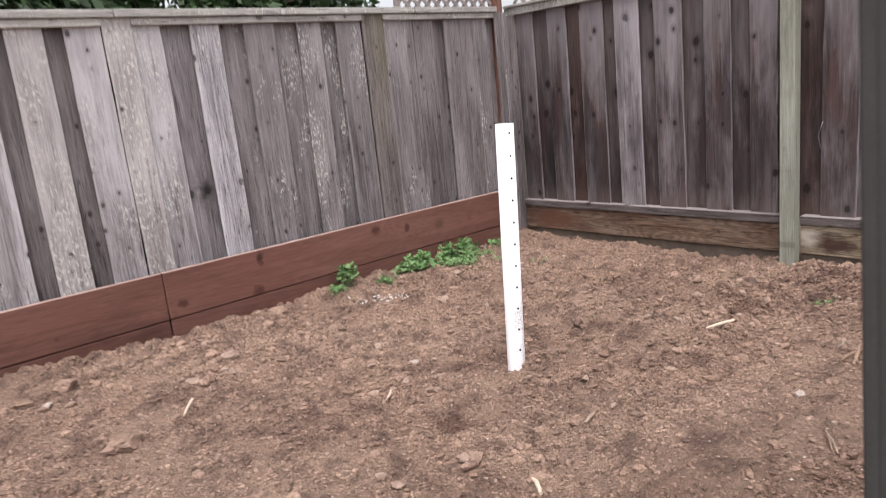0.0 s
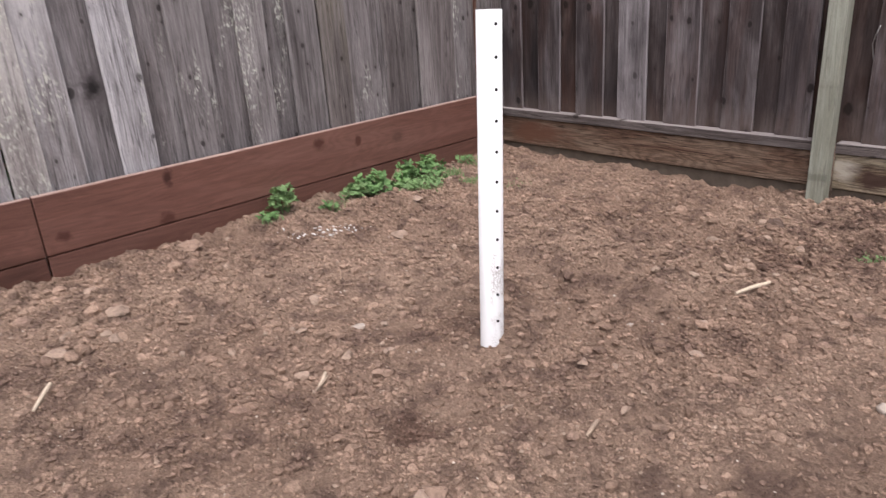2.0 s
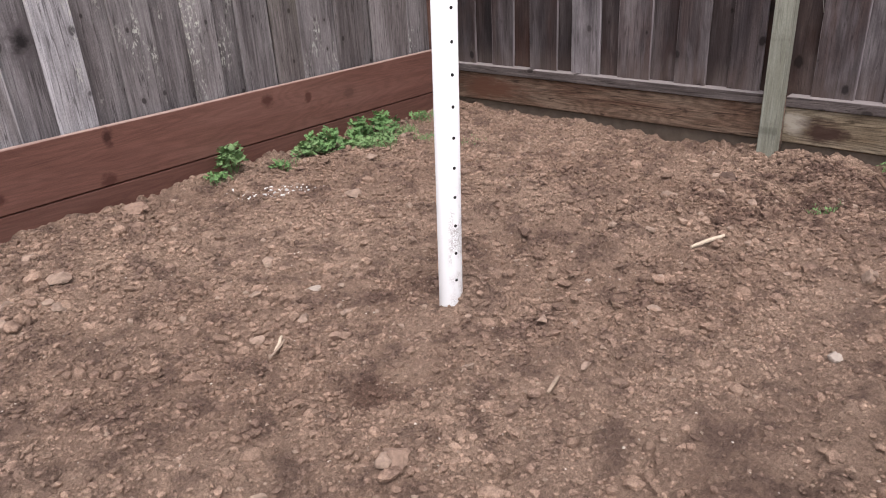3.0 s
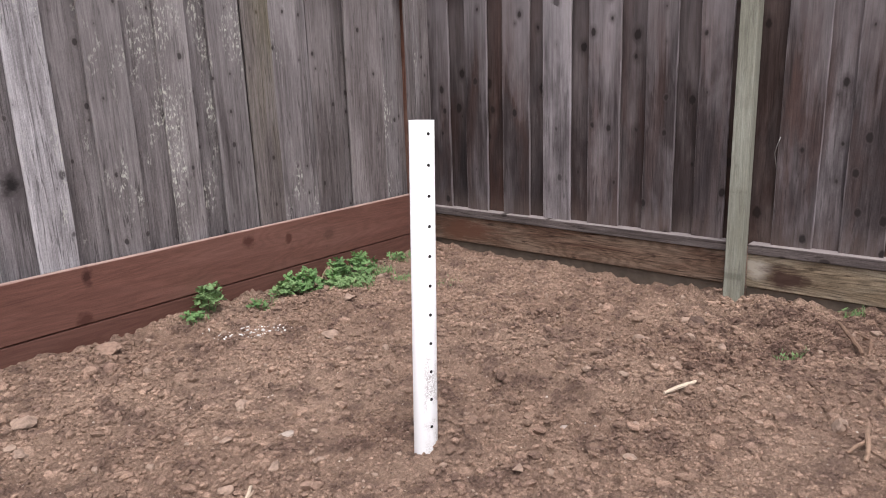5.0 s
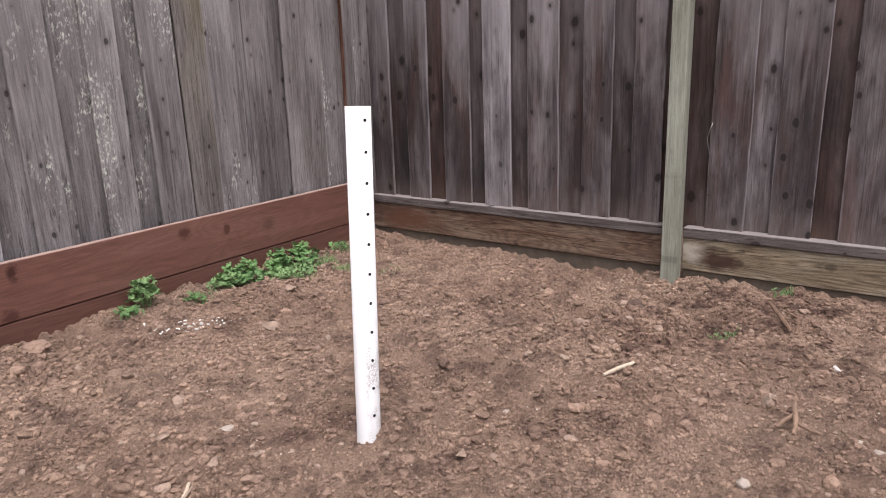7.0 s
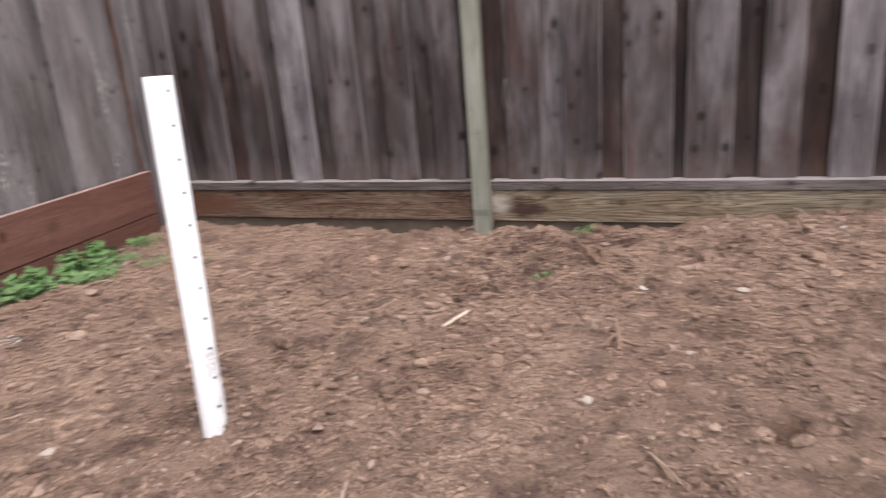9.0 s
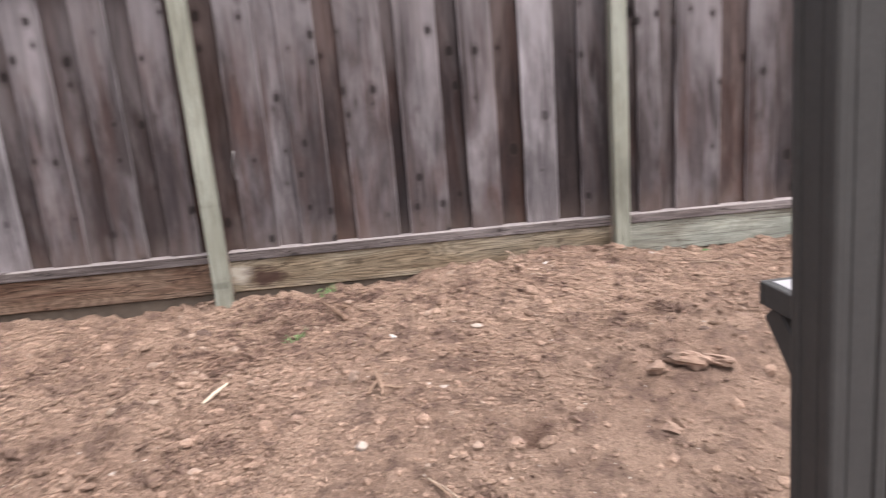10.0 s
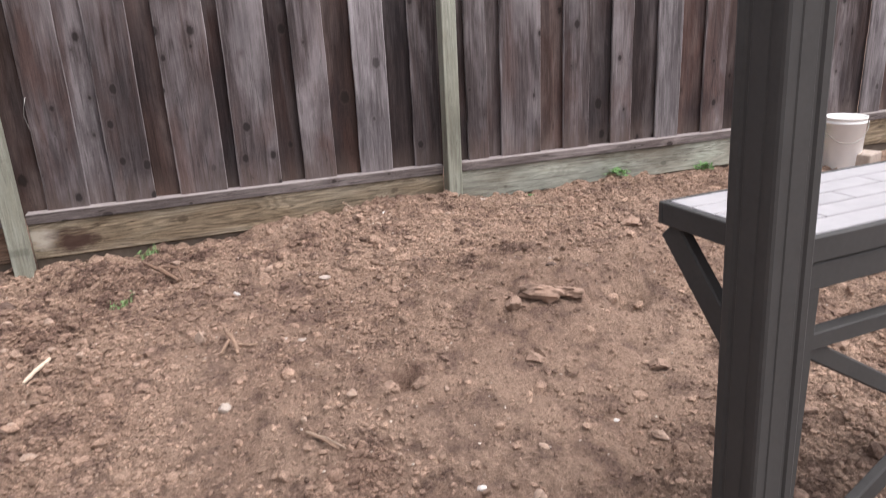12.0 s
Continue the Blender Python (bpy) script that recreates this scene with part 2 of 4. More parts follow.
DARK = board_wood("dark_stained_boards", (0.060, 0.042, 0.043), (0.129, 0.096, 0.099), (0.33, 0.288, 0.297), edge=0.85, splash=0.22, pale_top=0.58,
                  knots=0.5, knot_scale=4.6, knot_size=0.075, many=0.34, collar=0.1, tint=(0.125, 0.068, 0.054), tint_much=0.6, figure=0.18, grainy=0.34, soot=0.72, edge_at=0.468, cracks=0.4)
UMBER = board_wood("umber_boards", (0.052, 0.036, 0.036), (0.096, 0.069, 0.068), (0.18, 0.155, 0.152), edge=0.15, splash=0.16, pale_top=0.3,
                   knots=0.5, knot_scale=4.6, knot_size=0.075, many=0.26, tint=(0.074, 0.040, 0.033), grainy=0.34, soot=0.7, cracks=0.4)
RED = board_wood("red_brown_boards", (0.060, 0.036, 0.032), (0.108, 0.068, 0.059), (0.18, 0.142, 0.132), edge=0.12, splash=0.16, pale_top=0.28,
                 knots=0.5, knot_scale=4.6, knot_size=0.075, many=0.26, tint=(0.115, 0.056, 0.042), grainy=0.34, soot=0.62, cracks=0.4)
PALE = board_wood("bleached_grey_boards", (0.29, 0.272, 0.278), (0.48, 0.462, 0.474), (0.66, 0.645, 0.66), edge=0.3, lichen=0.2)
GREY_MID = board_wood("weathered_brown_grey_boards", (0.146, 0.128, 0.127), (0.262, 0.236, 0.235), (0.40, 0.37, 0.367), edge=0.3, pale_top=0.3, lichen=0.06, knot_scale=9.0, knot_size=0.06)
LICHEN_FEW = board_wood("sparsely_lichened_boards", (0.15, 0.134, 0.132), (0.268, 0.244, 0.242), (0.40, 0.37, 0.366), lichen=0.34, pale_top=0.3, knot_scale=9.0, knot_size=0.06)
LICHEN = board_wood("lichened_boards", (0.235, 0.209, 0.200), (0.39, 0.358, 0.346), (0.54, 0.508, 0.49), lichen=0.75, pale_top=0.5, knot_scale=9.0, knot_size=0.055)
MOSSY = board_wood("mossy_boards", (0.125, 0.106, 0.100), (0.21, 0.186, 0.178), (0.29, 0.262, 0.25), edge=0.2, moss=0.34, knot_scale=9.0, knot_size=0.06)
DARK = board_wood("dark_stained_boards", (0.060, 0.049, 0.048), (0.128, 0.106, 0.107), (0.31, 0.282, 0.288), edge=0.75, splash=0.2, pale_top=0.55,
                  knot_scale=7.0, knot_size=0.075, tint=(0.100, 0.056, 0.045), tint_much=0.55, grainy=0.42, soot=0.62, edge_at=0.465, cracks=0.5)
UMBER = board_wood("umber_boards", (0.036, 0.027, 0.026), (0.068, 0.052, 0.050), (0.19, 0.165, 0.163), edge=0.1, splash=0.16, pale_top=0.4,
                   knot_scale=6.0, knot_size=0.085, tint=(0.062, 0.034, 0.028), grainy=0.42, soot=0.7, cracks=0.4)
RED = board_wood("red_brown_boards", (0.044, 0.029, 0.025), (0.078, 0.050, 0.043), (0.18, 0.142, 0.132), edge=0.1, splash=0.16, pale_top=0.4,
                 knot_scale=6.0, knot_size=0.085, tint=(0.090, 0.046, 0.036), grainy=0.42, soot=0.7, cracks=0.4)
PALE = board_wood("pale_weathered_boards", (0.13, 0.115, 0.118), (0.27, 0.246, 0.253), (0.46, 0.43, 0.44), edge=0.5, splash=0.12, pale_top=0.45, knots=0.7, knot_scale=6.0, knot_size=0.08, many=0.3,
                  grainy=0.42, soot=0.6, edge_at=0.46, cracks=0.5)
TREATED = board_wood("treated_pine_posts", (0.25, 0.248, 0.195), (0.35, 0.357, 0.293), (0.46, 0.48, 0.41), edge=0, knots=0.35, grainy=0.38, cracks=0.3)
TREATED_Y = board_wood("treated_pine_kickboards", (0.18, 0.132, 0.085), (0.36, 0.285, 0.195), (0.44, 0.39, 0.30), edge=0, knots=0.6, knot_scale=3.2, knot_size=0.055, many=0.5, figure=0.55, along="y")
BURN_Y = board_wood("scorched_kickboard", (0.18, 0.132, 0.085), (0.36, 0.285, 0.195), (0.44, 0.39, 0.30), edge=0, knots=0.6, knot_scale=3.2, knot_size=0.055, many=0.5, figure=0.55, along="y",
                    burn=[((0, 1.11, 0.01), (0.1, 0.10, 0.07), (0.46, 0.41, 0.34)), ((0, 0.985, -0.01), (0.1, 0.13, 0.085), (0.055, 0.030, 0.024))])
BURNT_Y = board_wood("heartwood_kickboards", (0.095, 0.052, 0.036), (0.235, 0.153, 0.106), (0.33, 0.255, 0.19), edge=0, knots=0.6, knot_scale=3.2, knot_size=0.05, many=0.4, figure=0.45, along="y",
                     burn=[((0, 0.80, 0.0), (0.1, 0.35, 0.10), (0.13, 0.062, 0.040))])
MOULDY_Y = board_wood("greenish_kickboards", (0.20, 0.175, 0.135), (0.33, 0.32, 0.26), (0.46, 0.49, 0.42), edge=0, knots=0.5, figure=0.25, along="y", tint=(0.50, 0.52, 0.44), tint_much=0.7, soot=0.4, grainy=0.45)
CAP_Y = board_wood("weathered_ledger", (0.105, 0.084, 0.078), (0.21, 0.178, 0.170), (0.36, 0.315, 0.30), edge=0, along="y", rim=(0.955, (0.31, 0.272, 0.264)))
CAP_X = board_wood("lichened_cap_rail", (0.35, 0.335, 0.305), (0.54, 0.52, 0.485), (0.60, 0.59, 0.53), edge=0, along="x", lichen=0.5)
STAINED = board_wood("red_stained_planks", (0.136, 0.064, 0.049), (0.172, 0.083, 0.063), (0.198, 0.102, 0.080), edge=0, knots=0.35, along="x", knot_scale=3.6, knot_size=0.06, many=0.3, figure=0.16,
                     rim=(0.982, (0.42, 0.31, 0.27)), cracks=0.15, grainy=0.2,
                     burn=[((-0.879, 0, 0.092), (0.035, 0.1, 0.055), (0.055, 0.024, 0.019)), ((-0.923, 0, -0.12), (0.05, 0.1, 0.05), (0.085, 0.036, 0.027)),
                           ((-1.413, 0, -0.068), (0.045, 0.1, 0.03), (0.08, 0.034, 0.026)), ((0.047, 0, 0.077), (0.045, 0.1, 0.05), (0.085, 0.036, 0.027)),
                           ((0.337, 0, 0.04), (0.03, 0.1, 0.04), (0.09, 0.038, 0.028))])
STAINED_LOW = board_wood("red_stained_low_planks", (0.136, 0.064, 0.049), (0.172, 0.083, 0.063), (0.198, 0.102, 0.080), edge=0, knots=0.35, along="x", knot_scale=3.6, knot_size=0.06, many=0.3, figure=0.16, cracks=0.15, grainy=0.2)


def soil_colour(n, v):
    """Dry and damp brown in patches, with crumbs, grain and pale grit."""
    broad = n.noise(v, 1.3, 5, 0.6, 0.4)
    mid = n.noise(v, 7, 6, 0.65)
    fine = n.noise(v, 75, 8, 0.75)
    grain = n.noise(v, 210, 4, 0.8)
    col = n.mix(n.ramp(broad, (0.38, 0.0), (0.62, 1.0)), (0.285, 0.191, 0.141), (0.362, 0.251, 0.186))
    col = n.mix(n.ramp(mid, (0.38, 0.62), (0.52, 0.0)), col, (0.118, 0.076, 0.063))
    col = n.mix(n.ramp(mid, (0.55, 0.0), (0.72, 0.45)), col, (0.40, 0.284, 0.212))
    # low spots of the fine relief are darkened, crease shade put into the colour
    col = n.mix(0.65, col, n.ramp(fine, (0.30, 0.40), (0.58, 1.18)), "MULTIPLY")
    col = n.mix(0.5, col, n.ramp(grain, (0.34, 0.55), (0.62, 1.45)), "MULTIPLY")
    # damp, freshly turned patches; two darken hollows, their shade put into the colour
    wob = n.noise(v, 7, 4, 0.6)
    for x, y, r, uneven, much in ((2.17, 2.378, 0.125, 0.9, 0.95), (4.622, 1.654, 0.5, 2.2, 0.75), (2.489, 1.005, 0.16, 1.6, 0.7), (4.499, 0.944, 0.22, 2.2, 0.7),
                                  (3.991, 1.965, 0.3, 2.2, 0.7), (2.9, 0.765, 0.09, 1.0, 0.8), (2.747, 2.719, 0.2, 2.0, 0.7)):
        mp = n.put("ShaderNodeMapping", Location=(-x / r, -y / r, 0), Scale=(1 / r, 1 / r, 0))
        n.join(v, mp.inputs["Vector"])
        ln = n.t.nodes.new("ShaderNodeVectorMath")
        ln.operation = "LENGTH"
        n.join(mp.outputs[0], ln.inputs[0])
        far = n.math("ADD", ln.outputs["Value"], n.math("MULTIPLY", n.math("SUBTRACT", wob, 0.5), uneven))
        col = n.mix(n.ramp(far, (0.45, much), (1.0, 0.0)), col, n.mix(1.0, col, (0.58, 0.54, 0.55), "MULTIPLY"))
    return col, mid, fine, grain


def soil_material(name):
    n = Nodes(name)
    v = n.coords((1, 1, 1), "Object", False)
    col, mid, fine, grain = soil_colour(n, v)
    grit = n.put("ShaderNodeTexVoronoi", Scale=130.0)
    n.join(v, grit.inputs["Vector"])
    spot = n.math("MULTIPLY", n.ramp(grit.outputs["Distance"], (0.16, 1.0), (0.24, 0.0)), n.ramp(n.noise(v, 40, 2), (0.6, 0.0), (0.66, 0.7)))
    col = n.mix(spot, col, (0.46, 0.37, 0.30))
    height = n.math("ADD", n.math("ADD", n.math("MULTIPLY", fine, 1.0), n.math("MULTIPLY", grain, 0.35)), n.math("MULTIPLY", n.noise(v, 28, 5, 0.7), 1.3))
    return n.done(col, 0.95, height, 1.0, 0.018, spec=0.1)


def crumb_material(name, low, high, pale=0.0):
    """Loose soil: the colour of the ground it lies on, a little lighter or darker from lump to lump."""
    n = Nodes(name)
    geo = n.put("ShaderNodeNewGeometry")
    rnd = geo.outputs["Random Per Island"]
    v = n.coords((1, 1, 1), "Object", False)
    col, mid, fine, grain = soil_colour(n, v)
    col = n.mix(1.0, col, n.ramp(rnd, (0.0, low), (1.0, high)), "MULTIPLY")
    if pale:
        col = n.mix(n.ramp(rnd, (1.0 - pale - 0.01, 0.0), (1.0 - pale, 1.0)), col, (0.37, 0.275, 0.212))
    return n.done(col, 0.95, n.math("ADD", fine, n.math("MULTIPLY", grain, 0.5)), 0.9, 0.006, spec=0.1)


def plain(name, colour, rough=0.6, vary=0.15, scale=30.0, metal=0.0, spec=0.4, bump=0.15):
    n = Nodes(name)
    v = n.coords((1, 1, 1))
    a = n.noise(v, scale, 5, 0.65)
    b = n.noise(v, scale * 0.15, 3, 0.6)
    both = n.math("MULTIPLY", n.math("ADD", a, b), 0.5)
    lo = tuple(c * (1 - vary) for c in colour)
    hi = tuple(min(1.0, c * (1 + vary)) for c in colour)
    col = n.mix(n.ramp(both, (0.36, 0.0), (0.64, 1.0)), lo, hi)
    return n.done(col, rough, a, bump, 0.002, metal, spec)


def pipe_material():
    """White plastic with soil rubbed on low down on one side."""
    n = Nodes("white_drain_plastic")
    tc = n.put("ShaderNodeTexCoord")
    sep = n.put("ShaderNodeSeparateXYZ")
    n.join(tc.outputs["Object"], sep.inputs[0])
    specks = n.noise(n.coords((1, 1, 1), "Object", False), 170, 5, 0.8)
    low = n.ramp(n.math("SUBTRACT", sep.outputs[2], 0.0), (0.04, 0.5), (0.18, 1.0), (0.34, 1.0), (0.52, 0.0))
    patch = n.ramp(n.noise(n.coords((1, 1, 0.5), "Object", False), 14, 3, 0.6), (0.40, 0.0), (0.52, 1.0))
    side = n.ramp(n.math("MULTIPLY", sep.outputs[1], -23.5), (0.45, 0.0), (0.8, 1.0))
    mask = n.math("MULTIPLY", n.math("MULTIPLY", low, n.math("MULTIPLY", patch, side)), n.ramp(specks, (0.45, 0.0), (0.54, 0.85)))
    col = n.mix(mask, (0.84, 0.84, 0.84), (0.36, 0.32, 0.30))
    return n.done(col, 0.42, specks, 0.03, 0.001, spec=0.45)


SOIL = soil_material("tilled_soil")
CRUMB = crumb_material("soil_crumbs", 0.55, 1.3, 0.03)
LUMP = crumb_material("dry_soil_clods", 0.66, 1.2, 0.012)
STONE = plain("dusty_stone", (0.30, 0.215, 0.163), 0.92, 0.4, 55, bump=0.5)
STONE_PALE = plain("pale_stone", (0.38, 0.315, 0.265), 0.85, 0.25, 40)
WHITE_STONE = plain("white_stone", (0.54, 0.50, 0.46), 0.8, 0.15, 40)
CLOD = plain("dry_clod", (0.25, 0.168, 0.124), 0.95, 0.4, 45, bump=1.0)
CLOD_DARK = plain("damp_clod", (0.11, 0.072, 0.055), 0.95, 0.35, 30, bump=0.5)
SPLINTER = plain("fresh_split_wood", (0.60, 0.49, 0.37), 0.8, 0.2, 60)
TWIG = plain("dry_root", (0.19, 0.118, 0.080), 0.9, 0.3, 60)
ROOT = plain("brown_root", (0.25, 0.165, 0.115), 0.9, 0.3, 60)
TWIG_PALE = plain("pale_dry_twig", (0.36, 0.27, 0.20), 0.9, 0.3, 60)
METAL = plain("dark_bronze_powder_coat", (0.050, 0.048, 0.046), 0.72, 0.1, 120, spec=0.35, bump=0.04)
TILE = plain("pale_wood_look_tile", (0.335, 0.322, 0.327), 0.40, 0.16, 14, bump=0.03)
GROUT = plain("grey_grout", (0.10, 0.097, 0.094), 0.9, 0.1, 60)
PLASTIC = plain("white_bucket_plastic", (0.90, 0.90, 0.89), 0.4, 0.03, 20, bump=0.02)
WIRE = plain("grey_wire", (0.34, 0.33, 0.32), 0.45, 0.1, 50, metal=0.6)
LEAF = plain("weed_leaf", (0.125, 0.235, 0.080), 0.6, 0.4, 30)
LEAF_PALE = plain("young_weed_leaf", (0.165, 0.27, 0.105), 0.6, 0.35, 30)
HEDGE = plain("dark_hedge_leaf", (0.035, 0.065, 0.022), 0.55, 0.5, 6)
BARK = plain("grey_bark", (0.12, 0.095, 0.075), 0.9, 0.3, 20, bump=0.5)
LATTICE = plain("weathered_lattice", (0.24, 0.205, 0.19), 0.85, 0.2, 40)
CORNER = board_wood("red_brown_corner_post", (0.16, 0.075, 0.05), (0.25, 0.13, 0.095), (0.31, 0.2, 0.16), edge=0, knots=0.3)
DRAIN_HOLE = plain("hole_shade", (0.012, 0.011, 0.010), 0.9, 0.1, 50)
CONCRETE = plain("damp_footing_board", (0.125, 0.098, 0.075), 0.9, 0.3, 12, bump=0.3)
GRIT = plain("pale_tan_grit", (0.50, 0.42, 0.35), 0.9, 0.3, 60)
PERLITE = plain("white_grit", (0.70, 0.68, 0.65), 0.9, 0.25, 60)


# ---- ground: one sheet, tilled and lumpy in the corner bed, coarse towards the horizon ----
KNOTS = [(4.1, 2.39, 0.015), (3.6, 1.93, 0.065), (3.9, 1.23, 0.07), (3.0, 1.34, 0.075), (2.87, 0.79, 0.15), (4.78, 0.32, 0.13),
         (4.93, -0.36, 0.095), (2.42, 0.51, 0.07), (3.1, 0.07, 0.25), (2.45, 0.2, 0.05), (2.49, 2.28, 0.0), (2.7, 2.5, -0.01),
         (2.48, 2.95, -0.005), (3.15, 2.24, 0.015), (3.12, 3.15, -0.01), (3.18, 3.57, 0.06), (1.79, 4.02, 0.11), (1.53, 3.62, 0.09),
         (1.43, 2.95, 0.07), (4.25, 1.04, 0.1), (4.05, 0.82, 0.075), (4.87, 1.49, 0.015), (5.07, 3.74, -0.005), (5.07, 2.9, -0.01),
         (5.07, 2.2, 0.01), (5.07, 0.5, 0.13), (5.07, -1.0, 0.065), (5.07, -2.3, 0.05), (0.9, 4.43, 0.14), (1.78, 4.43, 0.085),
         (2.95, 4.43, 0.055), (4.42, 4.43, 0.06), (0.8, 1.0, 0.0), (0.0, 0.0, 0.0)]


def lie(x, y):
    """The broad lie of the bed."""
    x, y = np.asarray(x, float), np.asarray(y, float)
    top, low = np.zeros_like(x), np.full_like(x, 0.03)
    for a, b, h in KNOTS:
        w = np.exp(-((x - a) ** 2 + (y - b) ** 2) / 0.22)
        top += w * h
        low += w
    return top / low + 0.012


def cells(ix, iy, seed):
    h = (ix.astype(np.int64) * 374761393 + iy.astype(np.int64) * 668265263 + seed * 982451653) & 0x7FFFFFFF
    h = ((h ^ (h >> 13)) * 1274126177) & 0x7FFFFFFF
    return ((h ^ (h >> 16)) & 0xFFFF) / 65535.0 - 0.5


def rough(x, y, size, seed):
    """Smooth random relief with features of about that size."""
    a = 0.6 + seed
    u, v = (x * math.cos(a) - y * math.sin(a)) / size, (x * math.sin(a) + y * math.cos(a)) / size
    ix, iy = np.floor(u), np.floor(v)
    fx, fy = u - ix, v - iy
    fx, fy = fx * fx * (3 - 2 * fx), fy * fy * (3 - 2 * fy)
    top = cells(ix, iy, seed) * (1 - fx) + cells(ix + 1, iy, seed) * fx
    low = cells(ix, iy + 1, seed) * (1 - fx) + cells(ix + 1, iy + 1, seed) * fx
    return top * (1 - fy) + low * fy


RELIEF = [(0.55, 0.050), (0.27, 0.040), (0.13, 0.036), (0.065, 0.027), (0.034, 0.017), (0.019, 0.009)]


def lumps(x, y):
    x, y = np.asarray(x, float), np.asarray(y, float)
    z = np.zeros_like(x)
    calm = 0.75 + 0.9 * rough(x, y, 0.8, 21)
    for i, (size, high) in enumerate(RELIEF):
        z += high * rough(x, y, size, i + 1) * calm
    # rounded clods with creases between them
    for i, (size, high) in enumerate(((0.115, 0.060), (0.062, 0.055), (0.036, 0.036))):
        z += high * (np.abs(rough(x, y, size, i + 41)) - 0.12) * np.clip(calm + 1.2 * rough(x, y, 0.33, i + 51) - 0.55 * np.exp(-((x - 2.9) ** 2 + (y - 0.35) ** 2) / 0.5), 0.15, 1.6)
    return z


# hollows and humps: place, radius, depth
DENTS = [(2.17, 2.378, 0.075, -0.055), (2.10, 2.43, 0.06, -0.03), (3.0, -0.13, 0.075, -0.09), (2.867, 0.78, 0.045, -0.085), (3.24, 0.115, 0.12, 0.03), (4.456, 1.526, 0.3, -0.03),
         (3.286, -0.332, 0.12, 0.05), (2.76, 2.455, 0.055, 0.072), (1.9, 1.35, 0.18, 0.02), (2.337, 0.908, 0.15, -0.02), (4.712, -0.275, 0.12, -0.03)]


def ground_z(x, y):
    x, y = np.asarray(x, float), np.asarray(y, float)
    near = np.clip(1.4 - np.maximum(np.maximum(np.abs(x - 2.6) - 2.7, np.abs(y - 0.6) - 4.1), 0), 0, 1)
    z = lie(x, y) + lumps(x, y) * near
    for a, b, r, h in DENTS:
        z += h * np.exp(-((x - a) ** 2 + (y - b) ** 2) / (r * r))
    return z


def gz(x, y):
    return float(ground_z(np.array([x]), np.array([y]))[0])


def axis(lo, hi, step, far):
    mid = np.arange(lo, hi + step / 2, step)
    out = [step * 1.25 ** k for k in range(1, 60)]
    right, left = [hi], [lo]
    for s in out:
        if right[-1] < far:
            right.append(right[-1] + s)
        if left[-1] > -far:
            left.append(left[-1] - s)
    return np.concatenate([np.array(left[:0:-1]), mid, np.array(right[1:])])


def grid_ground():
    xs, ys = axis(0.5, 5.16, 0.0105, 400.0), axis(-3.0, 4.62, 0.0105, 400.0)
    gx, gy = np.meshgrid(xs, ys)
    z = ground_z(gx, gy)
    fine = np.random.default_rng(3).normal(0, 0.0016, z.shape)
    inside = (gx > 0.5) & (gx < 5.16) & (gy > -3.0) & (gy < 4.62)
    z += fine * inside
    verts = np.stack([gx.ravel(), gy.ravel(), z.ravel()], 1)
    w, h = len(xs), len(ys)
    i = (np.arange(h - 1)[:, None] * w + np.arange(w - 1)[None]).ravel()
    faces = np.stack([i, i + 1, i + 1 + w, i + w], 1)
    me = bpy.data.meshes.new("ground")
    me.from_pydata(verts, [], faces.tolist())
    me.materials.append(SOIL)
    me.shade_smooth()
    return tagged(new("ground", me), "bare brown tilled garden soil, lumpy and dry", "soil", kind="structure")


ground = grid_ground()


def ico(level):
    if level == 0:
        v = np.array([(1, 0, 0), (-1, 0, 0), (0, 1, 0), (0, -1, 0), (0, 0, 1), (0, 0, -1)], float)
        f = np.array([(0, 2, 4), (2, 1, 4), (1, 3, 4), (3, 0, 4), (2, 0, 5), (1, 2, 5), (3, 1, 5), (0, 3, 5)])
        return v * 1.15, f
    bm = bmesh.new()
    bmesh.ops.create_icosphere(bm, subdivisions=level, radius=1.0)
    v = np.array([p.co[:] for p in bm.verts])
    f = np.array([[q.index for q in p.verts] for p in bm.faces])
    bm.free()
    return v, f


def scatter(name, count, xs, ys, size, material, seed, level=1, sink=0.25, label="", power=2.2, keep=None):
    """Many loose lumps in one mesh."""
    rng = np.random.default_rng(seed)
    v0, f0 = ico(level)
    x, y = rng.uniform(*xs, count), rng.uniform(*ys, count)
    if keep is not None:
        k = keep(x, y, rng)
        x, y = x[k], y[k]
    count = len(x)
    r = size[0] + (size[1] - size[0]) * rng.uniform(0, 1, count) ** power
    z = ground_z(x, y)
    stretch = rng.uniform(0.6, 1.25, (count, 1, 3)) * np.array([1, 1, 0.75])
    wob = rng.uniform(0.74, 1.16, (count, len(v0), 1))
    if level > 1:
        wob = 0.56 + 0.52 * wob - 0.40 * np.abs(np.einsum('ck,vk->cv', rng.normal(size=(count, 3)) * 0.8, v0))[..., None].clip(0, 1)
    a = rng.uniform(0, 6.28, count)
    v = v0[None] * stretch * wob * r[:, None, None]
    c, s = np.cos(a)[:, None], np.sin(a)[:, None]
    vx, vy = v[..., 0] * c - v[..., 1] * s, v[..., 0] * s + v[..., 1] * c
    v = np.stack([vx + x[:, None], vy + y[:, None], v[..., 2] + (z + r * (0.9 - 2 * sink) * 0.6)[:, None]], -1)
    faces = (f0[None] + (np.arange(count) * len(v0))[:, None, None]).reshape(-1, 3)
    me = bpy.data.meshes.new(name)
    me.from_pydata(v.reshape(-1, 3), [], faces.tolist())
    me.materials.append(material)
    ob = new(name, me)
    return tagged(ob, label, "soil", kind="stuff")


